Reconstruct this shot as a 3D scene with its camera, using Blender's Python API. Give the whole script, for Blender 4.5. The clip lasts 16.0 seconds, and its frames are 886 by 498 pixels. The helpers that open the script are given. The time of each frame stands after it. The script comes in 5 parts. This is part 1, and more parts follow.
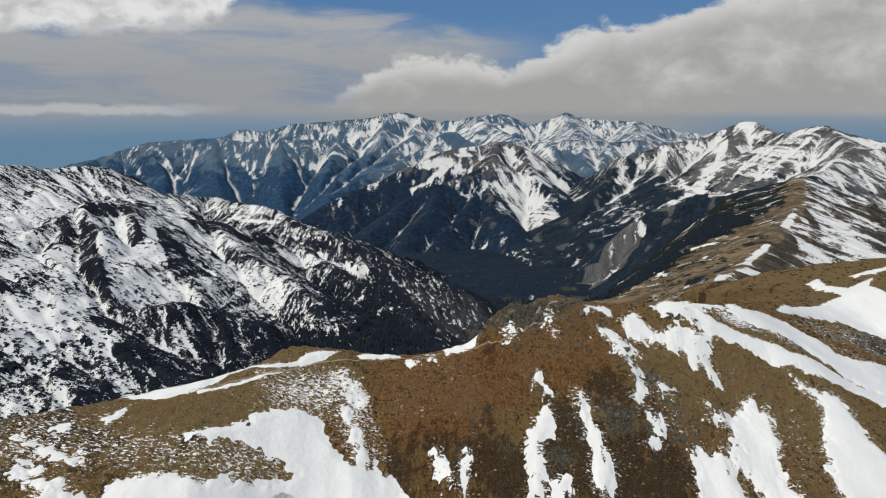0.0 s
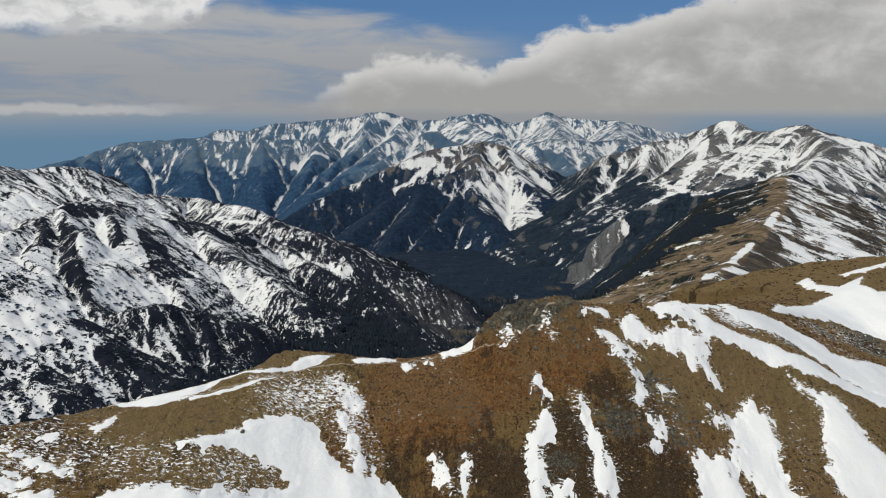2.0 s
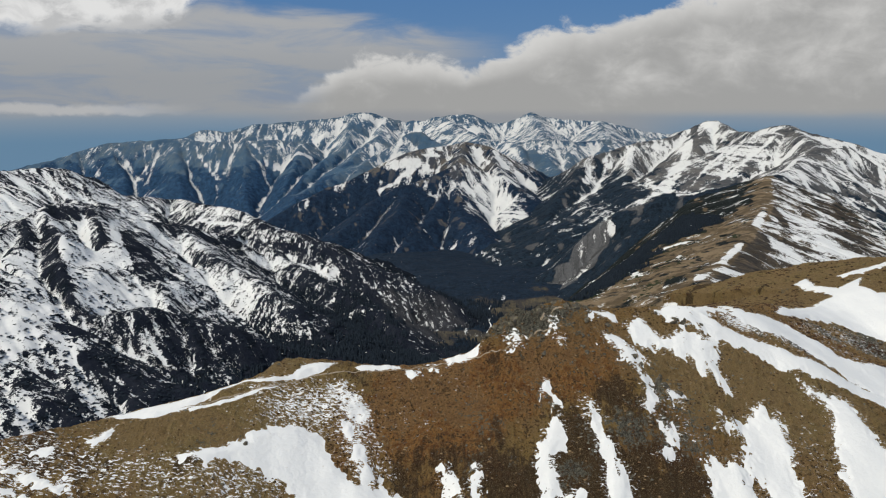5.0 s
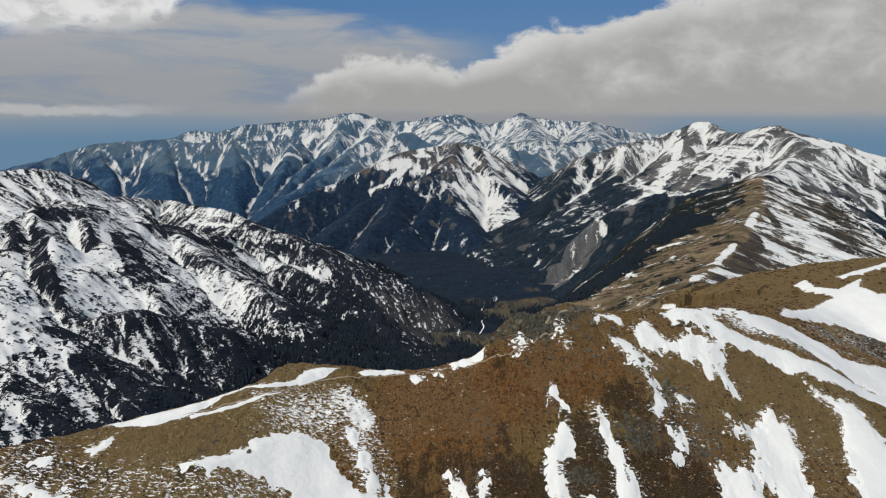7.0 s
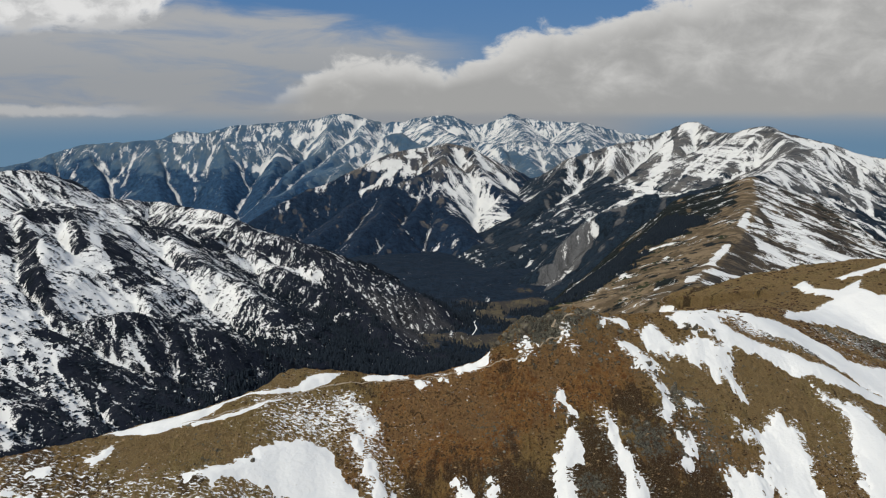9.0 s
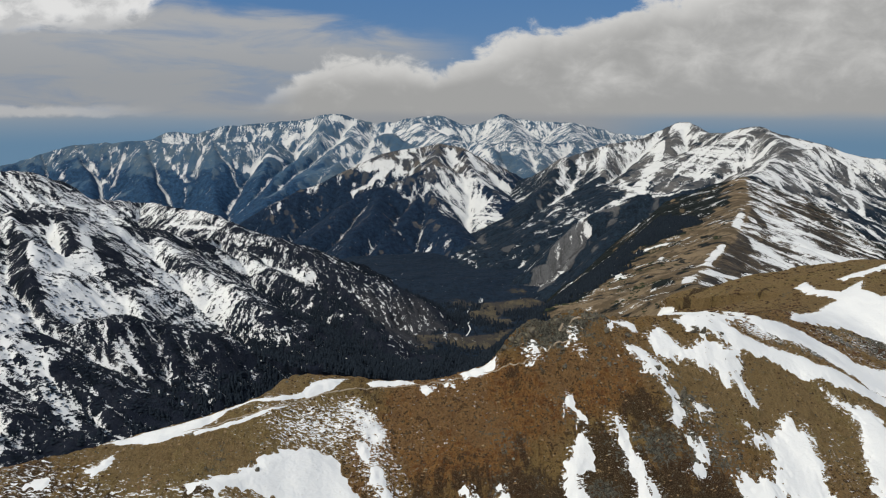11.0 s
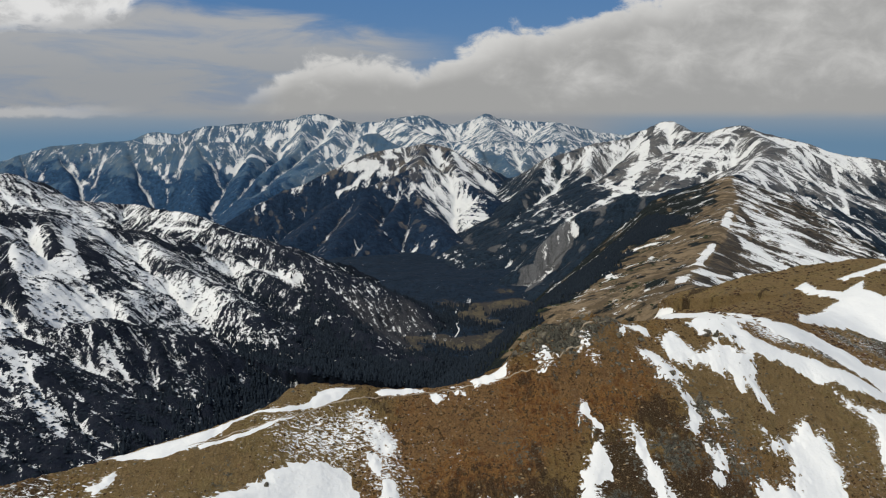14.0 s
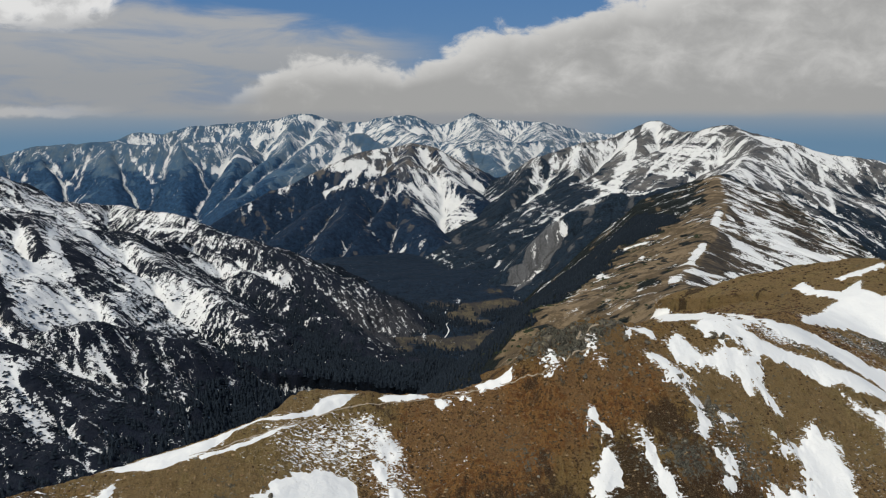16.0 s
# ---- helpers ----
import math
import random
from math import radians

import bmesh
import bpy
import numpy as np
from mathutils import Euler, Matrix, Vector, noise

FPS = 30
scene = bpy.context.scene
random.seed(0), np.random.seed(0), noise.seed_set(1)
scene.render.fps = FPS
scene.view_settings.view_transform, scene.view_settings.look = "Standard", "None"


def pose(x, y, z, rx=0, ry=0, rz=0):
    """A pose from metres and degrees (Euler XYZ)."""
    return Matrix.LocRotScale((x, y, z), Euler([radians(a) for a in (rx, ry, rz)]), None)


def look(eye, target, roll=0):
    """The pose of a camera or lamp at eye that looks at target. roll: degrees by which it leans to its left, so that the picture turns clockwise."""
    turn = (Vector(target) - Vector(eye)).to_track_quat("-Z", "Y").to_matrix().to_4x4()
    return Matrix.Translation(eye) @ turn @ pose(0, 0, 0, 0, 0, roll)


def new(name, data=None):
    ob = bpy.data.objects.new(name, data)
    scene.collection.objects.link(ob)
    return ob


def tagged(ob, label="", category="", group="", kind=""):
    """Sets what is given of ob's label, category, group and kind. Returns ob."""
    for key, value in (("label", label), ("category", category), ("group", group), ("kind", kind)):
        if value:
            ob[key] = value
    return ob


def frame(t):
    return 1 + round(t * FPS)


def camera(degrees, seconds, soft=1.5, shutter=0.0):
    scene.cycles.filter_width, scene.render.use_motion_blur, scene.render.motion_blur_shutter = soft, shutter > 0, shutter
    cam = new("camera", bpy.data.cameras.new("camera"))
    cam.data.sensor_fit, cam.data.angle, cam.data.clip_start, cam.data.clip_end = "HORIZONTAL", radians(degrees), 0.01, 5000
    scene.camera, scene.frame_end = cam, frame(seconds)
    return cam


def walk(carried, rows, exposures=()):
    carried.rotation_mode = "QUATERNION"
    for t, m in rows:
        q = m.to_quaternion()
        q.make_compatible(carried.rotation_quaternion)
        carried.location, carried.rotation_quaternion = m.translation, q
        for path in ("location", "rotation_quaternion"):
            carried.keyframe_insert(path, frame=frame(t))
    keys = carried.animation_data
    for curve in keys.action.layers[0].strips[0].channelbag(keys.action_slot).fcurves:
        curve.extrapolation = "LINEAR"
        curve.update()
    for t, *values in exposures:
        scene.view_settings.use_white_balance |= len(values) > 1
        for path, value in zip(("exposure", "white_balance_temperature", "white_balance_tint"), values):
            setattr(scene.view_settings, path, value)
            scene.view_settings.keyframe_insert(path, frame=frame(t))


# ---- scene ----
cam = camera(59.0, 16.0, soft=1.15)
PATH = [
    (0.0, pose(17.59, -14.97, 400.52, 78.974, 0.046, 3.431)),
    (0.5, pose(16.31, -13.75, 400.42, 78.967, 0.040, 3.080)),
    (1.0, pose(14.98, -12.73, 400.35, 78.962, 0.062, 2.728)),
    (1.5, pose(13.70, -11.67, 400.30, 78.952, 0.041, 2.379)),
    (2.0, pose(12.40, -10.53, 400.22, 78.941, 0.051, 2.047)),
    (2.5, pose(11.14, -9.54, 400.18, 78.937, 0.056, 1.765)),
    (3.0, pose(9.86, -8.60, 400.21, 78.923, 0.032, 1.569)),
    (3.5, pose(8.59, -7.54, 400.17, 78.927, 0.013, 1.343)),
    (4.0, pose(7.38, -6.38, 400.18, 78.943, 0.004, 1.155)),
    (6.5, pose(1.15, -1.01, 399.91, 79.000, 0.034, 0.185)),
    (7.0, pose(0.00, 0.00, 400.00, 79.007, -0.001, 0.000)),
    (7.5, pose(-1.18, 1.21, 400.03, 79.002, -0.001, -0.205)),
    (8.0, pose(-2.34, 2.20, 400.03, 79.017, -0.037, -0.389)),
    (8.5, pose(-3.62, 3.21, 399.97, 79.031, -0.002, -0.597)),
    (9.0, pose(-4.86, 4.17, 399.95, 79.054, -0.014, -0.791)),
    (11.5, pose(-10.82, 10.21, 399.79, 79.083, 0.014, -1.650)),
    (12.0, pose(-12.15, 11.39, 399.74, 79.090, 0.055, -1.808)),
    (12.5, pose(-13.40, 12.58, 399.79, 79.089, 0.078, -1.989)),
    (13.0, pose(-14.75, 14.05, 399.73, 79.081, 0.104, -2.257)),
    (13.5, pose(-15.95, 15.18, 399.64, 79.073, 0.070, -2.503)),
    (14.0, pose(-17.28, 16.53, 399.68, 79.058, 0.065, -2.757)),
    (14.5, pose(-18.61, 17.81, 399.68, 79.046, 0.084, -3.013)),
    (15.0, pose(-19.80, 19.11, 399.66, 79.022, 0.081, -3.263)),
    (15.5, pose(-21.13, 20.44, 399.55, 79.028, 0.107, -3.536)),
    (16.0, pose(-22.36, 21.89, 399.55, 79.034, 0.099, -3.794)),
]
walk(cam, PATH)

# ---- sky and sun ----
SUN = Vector((-0.38, -0.46, 0.80)).normalized()
sun = new("sun", bpy.data.lights.new("sun", "SUN"))
sun.data.energy, sun.data.angle, sun.data.color = 2.75, radians(0.6), (1.0, 0.95, 0.86)
sun.matrix_world = look((0, 0, 900), Vector((0, 0, 900)) - SUN)


class Nodes:
    """Short hand for a node tree: n(kind, input=value or socket, ...) returns the new node's first output."""

    def __init__(self, tree):
        self.tree = tree
        tree.nodes.clear()

    def node(self, kind, props=None, **inputs):
        node = self.tree.nodes.new(kind)
        for key, value in (props or {}).items():
            setattr(node, key, value)
        for key, value in inputs.items():
            slot = node.inputs[int(key[1:])] if key[0] == "i" and key[1:].isdigit() else node.inputs[key.replace("_", " ")]
            if isinstance(value, bpy.types.NodeSocket):
                self.tree.links.new(value, slot)
            else:
                slot.default_value = value
        return node

    def math(self, op, a, b=0.0, c=0.0):
        return self.node("ShaderNodeMath", {"operation": op}, i0=a, i1=b, i2=c).outputs[0]

    def step(self, x, lo, hi):
        n = self.node("ShaderNodeMapRange", {"interpolation_type": "SMOOTHSTEP"}, Value=x, From_Min=lo, From_Max=hi)
        return n.outputs[0]

    def mix(self, f, a, b):
        n = self.node("ShaderNodeMix", {"data_type": "RGBA"})
        for slot, value in ((n.inputs[0], f), (n.inputs[6], a), (n.inputs[7], b)):
            if isinstance(value, bpy.types.NodeSocket):
                self.tree.links.new(value, slot)
            else:
                slot.default_value = value if slot.type != "RGBA" else (*value[:3], 1)
        return n.outputs[2]

    def noise(self, vec, scale, detail=4.0, rough=0.55, distort=0.0):
        return self.node("ShaderNodeTexNoise", None, Vector=vec, Scale=scale, Detail=detail, Roughness=rough, Distortion=distort).outputs[0]

    def combine(self, x, y, z=0.0):
        return self.node("ShaderNodeCombineXYZ", None, X=x, Y=y, Z=z).outputs[0]


world = bpy.data.worlds.new("sky")
scene.world = world
world.use_nodes = True
w = Nodes(world.node_tree)
sky = w.node("ShaderNodeTexSky", {"sky_type": "NISHITA", "sun_disc": False, "sun_elevation": math.asin(SUN.z), "sun_rotation": math.atan2(SUN.x, SUN.y), "altitude": 2000.0, "dust_density": 1.2})
way = w.node("ShaderNodeTexCoord").outputs["Generated"]
sep = w.node("ShaderNodeSeparateXYZ", None, Vector=way)
flat = w.math("SQRT", w.math("ADD", w.math("MULTIPLY", sep.outputs[0], sep.outputs[0]), w.math("MULTIPLY", sep.outputs[1], sep.outputs[1])))
turn = w.math("ARCTAN2", sep.outputs[0], sep.outputs[1])          # 0 ahead, positive to the right
rise = w.math("ARCTAN2", sep.outputs[2], flat)
# cumulus bank climbing to the right, a thin grey sheet and a higher bank to the left, haze at the horizon
puff = w.noise(w.combine(turn, w.math("MULTIPLY", rise, 1.7), 2.3), 7.0, 10.0, 0.55, 0.3)
curl = w.noise(w.combine(turn, w.math("MULTIPLY", rise, 1.5), 4.0), 23.0, 9.0, 0.60, 0.35)
wisp = w.noise(w.combine(turn, w.math("MULTIPLY", rise, 5.0), 9.0), 6.0, 7.0, 0.58, 0.5)


def line(*points):
    """A height that follows the turn, by points of (turn, rise)."""
    total = points[0][1]
    for (t0, r0), (t1, r1) in zip(points, points[1:]):
        ramp = w.node("ShaderNodeMapRange", None, Value=turn, From_Min=t0, From_Max=t1, To_Min=0.0, To_Max=r1 - r0).outputs[0]
        total = w.math("ADD", total, ramp)
    return total


edge = line((-0.20, 0.0), (-0.165, 0.025), (-0.135, 0.044), (-0.098, 0.053), (-0.02, 0.051), (0.004, 0.043), (0.015, 0.036), (0.034, 0.047), (0.063, 0.055), (0.085, 0.067), (0.147, 0.092), (0.165, 0.086), (0.20, 0.097), (0.245, 0.110), (0.32, 0.125), (0.42, 0.150), (0.9, 0.15))
edge = w.math("MULTIPLY_ADD", w.math("SUBTRACT", puff, 0.5), 0.025, edge)
edge = w.math("MULTIPLY_ADD", w.math("SUBTRACT", curl, 0.5), 0.07, edge)
under = w.math("SUBTRACT", edge, rise)
bank = w.math("MULTIPLY", w.step(under, -0.004, 0.013), w.step(turn, -0.23, -0.14))
top = line((-0.9, 0.122), (-0.30, 0.110), (-0.16, 0.102), (-0.08, 0.090), (0.04, 0.070))
top = w.math("MULTIPLY_ADD", w.math("SUBTRACT", wisp, 0.5), 0.06, top)
veil = w.math("MULTIPLY", w.step(w.math("SUBTRACT", top, rise), -0.012, 0.020), w.step(turn, 0.10, -0.06))
veil = w.math("MULTIPLY", veil, w.math("MULTIPLY_ADD", w.step(wisp, 0.36, 0.56), 0.42, 0.52))
lid = line((-0.9, 0.062), (-0.5, 0.068), (-0.38, 0.076), (-0.325, 0.086), (-0.29, 0.125), (-0.2, 0.3))
lid = w.math("MULTIPLY_ADD", w.math("SUBTRACT", curl, 0.5), 0.05, lid)
roof = w.step(w.math("SUBTRACT", rise, lid), -0.004, 0.012)
roof = w.math("MULTIPLY", roof, w.step(turn, -0.12, -0.24))
strip = w.math("MULTIPLY", w.step(w.math("ABSOLUTE", w.math("MULTIPLY_ADD", w.math("SUBTRACT", curl, 0.5), 0.02, w.math("SUBTRACT", rise, -0.014))), 0.008, 0.002), w.step(turn, -0.30, -0.42))
high = w.math("MULTIPLY", w.step(puff, 0.46, 0.6), w.step(rise, 0.22, 0.35))
lit = w.math("ADD", w.math("MULTIPLY", w.step(under, 0.040, 0.0), 0.60), w.math("MULTIPLY_ADD", w.math("SUBTRACT", curl, 0.5), 1.1, 0.30))
lit = w.math("ADD", lit, w.math("MULTIPLY", w.math("SUBTRACT", puff, 0.5), 1.2))
lit = w.math("SUBTRACT", lit, w.math("MULTIPLY", w.step(rise, 0.035, -0.015), 0.45))
blue = w.node("ShaderNodeVectorMath", {"operation": "SCALE"}, i0=sky.outputs[0], Scale=0.105).outputs[0]
blue = w.mix(0.85, blue, (0.043, 0.145, 0.345))
colour = w.mix(veil, blue, w.mix(w.step(rise, 0.01, 0.09), (0.325, 0.335, 0.345), (0.40, 0.405, 0.41)))
colour = w.mix(roof, colour, w.mix(w.step(curl, 0.36, 0.62), (0.50, 0.505, 0.51), (0.74, 0.74, 0.735)))
colour = w.mix(high, colour, (0.55, 0.56, 0.57))
colour = w.mix(bank, colour, w.mix(w.step(lit, -0.1, 0.9), (0.355, 0.355, 0.35), (0.63, 0.625, 0.61)))
haze = w.mix(w.step(w.math("ABSOLUTE", w.math("SUBTRACT", turn, 0.02)), 0.16, 0.30), (0.285, 0.300, 0.320), w.mix(w.step(rise, -0.055, 0.0), (0.130, 0.232, 0.345), (0.30, 0.330, 0.365)))
colour = w.mix(w.step(w.math("MULTIPLY_ADD", w.math("SUBTRACT", wisp, 0.5), 0.012, rise), -0.012, -0.027), colour, haze)
colour = w.mix(w.math("MULTIPLY", strip, 0.7), colour, (0.50, 0.50, 0.50))
w.node("ShaderNodeOutputWorld", None, Surface=w.node("ShaderNodeBackground", None, Color=colour, Strength=1.0).outputs[0])

# ---- materials ----
def material(name):
    m = bpy.data.materials.new(name)
    m.use_nodes = True
    return m, Nodes(m.node_tree)


def finish(n, colour, rough=0.9, bump=None, strength=0.5, distance=0.3, spec=0.2):
    b = n.node("ShaderNodeBsdfPrincipled", None, Base_Color=colour, Roughness=rough)
    b.inputs["Specular IOR Level"].default_value = spec
    if bump is not None:
        n.tree.links.new(n.node("ShaderNodeBump", None, Strength=strength, Distance=distance, Height=bump).outputs[0], b.inputs["Normal"])
    n.node("ShaderNodeOutputMaterial", None, Surface=b.outputs[0])


def snow_colour(n, at, scale, tone=1.0):
    return n.mix(n.noise(at, scale, 5, 0.6), (0.60 * tone, 0.615 * tone, 0.62 * tone), (0.755 * tone, 0.76 * tone, 0.735 * tone))


def snow_material():
    m, n = material("old_snow")
    at = n.node("ShaderNodeTexCoord").outputs["Object"]
    finish(n, n.mix(n.step(n.noise(at, 0.9, 6, 0.7), 0.62, 0.75), snow_colour(n, at, 0.06, 1.07), (0.55, 0.52, 0.46)), 0.75, n.noise(at, 0.6, 6, 0.6), 0.5, 0.6)
    return m


def heath_material():
    """Withered grass, heather, scree and lichen of the near ridge."""
    m, n = material("withered_grass")
    at = n.node("ShaderNodeTexCoord").outputs["Object"]
    rock, tan, crust, turf, rust = (n.node("ShaderNodeAttribute", {"attribute_name": key}).outputs["Fac"] for key in ("rock", "dry", "snow", "turf", "rust"))
    large, mid, patch, fine, grit = n.noise(at, 0.035, 4, 0.6, 0.5), n.noise(at, 0.15, 6, 0.7, 0.6), n.noise(at, 0.42, 5, 0.65, 0.4), n.noise(at, 1.3, 6, 0.72), n.noise(at, 3.6, 4, 0.75)
    comb = n.noise(n.node("ShaderNodeMapping", None, Vector=at, Rotation=(0, 0, 0.25), Scale=(1.0, 0.20, 0.20)).outputs[0], 0.8, 6, 0.72, 0.5)

    def off(x, amount):
        return n.math("MULTIPLY", n.math("SUBTRACT", x, 0.5), amount)

    grass = n.mix(n.step(large, 0.40, 0.60), (0.265, 0.152, 0.054), (0.310, 0.205, 0.076))
    grass = n.mix(n.step(n.math("ADD", rust, n.math("ADD", off(mid, 1.4), off(comb, 1.0))), 0.25, 0.85), grass, n.mix(n.step(patch, 0.35, 0.62), (0.205, 0.086, 0.028), (0.430, 0.222, 0.072)))
    grass = n.mix(n.step(n.math("ADD", tan, n.math("ADD", off(mid, 1.3), off(patch, 0.7))), 0.35, 0.85), grass, n.mix(n.step(fine, 0.36, 0.64), (0.240, 0.162, 0.060), (0.415, 0.310, 0.142)))
    peat = n.math("ADD", turf, n.math("ADD", off(mid, 1.6), off(comb, 2.0)))
    grass = n.mix(n.math("MULTIPLY", n.step(peat, 0.62, 1.15), 0.85), grass, (0.055, 0.036, 0.023))
    grass = n.mix(n.math("MULTIPLY", n.step(peat, 0.36, 0.10), 0.45), grass, (0.330, 0.215, 0.105))
    calm = n.math("MULTIPLY_ADD", n.step(tan, 0.45, 1.0), -0.45, 0.85)
    grass = n.mix(n.math("MULTIPLY", n.step(n.math("MULTIPLY_ADD", patch, 0.65, n.math("MULTIPLY", fine, 0.35)), 0.525, 0.575), calm), grass, (0.080, 0.046, 0.021))
    grass = n.mix(n.math("MULTIPLY", n.step(fine, 0.53, 0.61), n.math("MULTIPLY", calm, 0.8)), grass, (0.044, 0.030, 0.019))
    grass = n.mix(n.math("MULTIPLY", n.step(grit, 0.56, 0.66), 0.5), grass, (0.035, 0.027, 0.020))
    grass = n.mix(n.math("MULTIPLY", n.step(grit, 0.45, 0.37), 0.7), grass, (0.390, 0.300, 0.175))
    stone = n.mix(n.step(n.math("MULTIPLY_ADD", fine, 0.5, n.math("MULTIPLY", grit, 0.5)), 0.43, 0.58), (0.050, 0.048, 0.040), (0.250, 0.240, 0.185))
    bare = n.step(n.math("ADD", rock, n.math("ADD", off(fine, 1.5), off(patch, 1.3))), 0.47, 0.60)
    colour = n.mix(bare, grass, stone)
    ripple = n.noise(n.node("ShaderNodeMapping", None, Vector=at, Scale=(0.55, 1.4, 1.4)).outputs[0], 1.15, 5, 0.66, 0.6)
    white = n.step(n.math("ADD", crust, off(ripple, 2.1)), 0.495, 0.53)
    rough_ground = n.math("MULTIPLY_ADD", white, -0.85, 1.0)
    colour = n.mix(white, colour, snow_colour(n, at, 0.3, 1.05))
    finish(n, colour, 0.95, n.math("ADD", n.noise(at, 2.6, 5, 0.7), n.math("ADD", n.math("MULTIPLY", mid, 1.5), n.math("MULTIPLY_ADD", patch, 1.2, n.math("MULTIPLY", comb, 1.6)))), rough_ground, 2.2, 0.1)
    return m


def mountain_material(name, grain, forest, heath, heath2, stone, tone=1.0, streak=1.0):
    """Snow in the gullies over rock, heath and dark mountain forest, streaked down the fall line; grain in metres."""
    m, n = material(name)
    at = n.node("ShaderNodeTexCoord").outputs["Object"]
    snow, wood, rock, across, down = (n.node("ShaderNodeAttribute", {"attribute_name": key}).outputs["Fac"] for key in ("snow", "wood", "rock", "across", "down"))
    big, mid, fine = n.noise(at, 0.12 / grain, 4, 0.6), n.noise(at, 0.4 / grain, 5, 0.65), n.noise(at, 1.5 / grain, 5, 0.78)
    bend = n.math("MULTIPLY", n.math("SUBTRACT", mid, 0.5), 7.0 * grain)
    lane = n.math("ADD", across, bend)
    runs = n.noise(n.combine(n.math("MULTIPLY", lane, 1.0 / grain), n.math("MULTIPLY", down, 0.13 / grain), 0.0), 0.75, 4, 0.58, 0.6)
    ribs = n.noise(n.combine(n.math("MULTIPLY", lane, 0.28 / grain), n.math("MULTIPLY", down, 0.07 / grain), 7.0), 0.75, 5, 0.66, 0.6)
    land = n.mix(n.step(n.math("ADD", big, n.math("MULTIPLY", n.math("SUBTRACT", runs, 0.5), 0.9)), 0.4, 0.65), heath, heath2)
    land = n.mix(n.step(n.math("ADD", rock, n.math("SUBTRACT", n.math("MULTIPLY_ADD", ribs, 0.6, n.math("MULTIPLY", mid, 0.4)), 0.5)), 0.35, 0.7), land, n.mix(n.step(n.math("MULTIPLY_ADD", runs, 0.5, n.math("MULTIPLY", fine, 0.5)), 0.38, 0.62), tuple(c * 0.35 for c in stone), stone))
    land = n.mix(n.math("MULTIPLY", n.step(fine, 0.5, 0.7), 0.55), land, tuple(c * 0.4 for c in heath))
    trees = n.mix(n.step(n.math("MULTIPLY_ADD", fine, 0.6, n.math("MULTIPLY", mid, 0.4)), 0.38, 0.62), tuple(c * 0.35 for c in forest), tuple(c * 1.15 for c in forest))
    land = n.mix(n.step(n.math("ADD", wood, n.math("MULTIPLY", n.math("SUBTRACT", n.math("MULTIPLY_ADD", runs, 0.5, n.math("MULTIPLY", mid, 0.5)), 0.5), 1.1)), 0.42, 0.58), land, trees)
    cover_ = n.math("ADD", snow, n.math("MULTIPLY", n.math("SUBTRACT", fine, 0.5), 1.0))
    cover_ = n.math("ADD", cover_, n.math("MULTIPLY", n.math("SUBTRACT", runs, 0.5), 1.9 * streak))
    cover_ = n.math("ADD", cover_, n.math("MULTIPLY", n.math("SUBTRACT", ribs, 0.5), 0.85 * streak))
    lies = n.step(cover_, 0.485, 0.52)
    colour = n.mix(lies, land, snow_colour(n, at, 0.2 / grain, tone))
    finish(n, colour, 0.92, n.math("ADD", n.math("ADD", mid, n.math("MULTIPLY", fine, 0.5)), n.math("MULTIPLY_ADD", runs, -0.8, n.math("MULTIPLY", ribs, -1.4))), n.math("MULTIPLY_ADD", lies, -0.55, 0.9), grain * 0.8, 0.1)
    return m


SNOW, HEATH = snow_material(), heath_material()
# dark heath and rock, darker still with slope shade put into the colour
LEFT_MAT = mountain_material("snowy_shaded_heath_slope", 2.7, (0.008, 0.013, 0.021), (0.010, 0.014, 0.024), (0.019, 0.023, 0.033), (0.062, 0.065, 0.074), 1.02, 1.0)
SPUR_MAT = mountain_material("brown_grass_slope", 3.6, (0.014, 0.019, 0.018), (0.105, 0.078, 0.047), (0.235, 0.175, 0.108), (0.060, 0.056, 0.052))
# bluish cast of forest and rock and the duller snow are painted haze
PEAK_MAT = mountain_material("hazed_snowy_peak_slope", 4.8, (0.016, 0.029, 0.046), (0.070, 0.074, 0.080), (0.128, 0.124, 0.118), (0.150, 0.154, 0.160), 0.91, 1.0)
# dark forest and rock blued, snow dimmed: the air's haze is in these colours
MID_HAZE_MAT = mountain_material("hazed_middle_mountain_slope", 5.0, (0.014, 0.031, 0.062), (0.050, 0.057, 0.070), (0.118, 0.104, 0.088), (0.125, 0.130, 0.142), 0.88, 1.0)
# distance haze is painted in: blue forest, heath and rock, dimmed snow
FAR_HAZE_MAT = mountain_material("hazed_far_range_slope", 6.5, (0.027, 0.070, 0.140), (0.052, 0.104, 0.168), (0.090, 0.130, 0.168), (0.105, 0.145, 0.188), 0.82, 1.0)
# forest floor tinted blue with haze to match the middle mountain
FLOOR_MAT = mountain_material("hazed_valley_forest_floor", 4.0, (0.014, 0.027, 0.047), (0.050, 0.046, 0.042), (0.115, 0.096, 0.060), (0.13, 0.12, 0.11))
# ---- terrain arithmetic ----
def smooth(a, b, x):
    t = np.clip((x - a) / (b - a), 0, 1)
    return t * t * (3 - 2 * t)


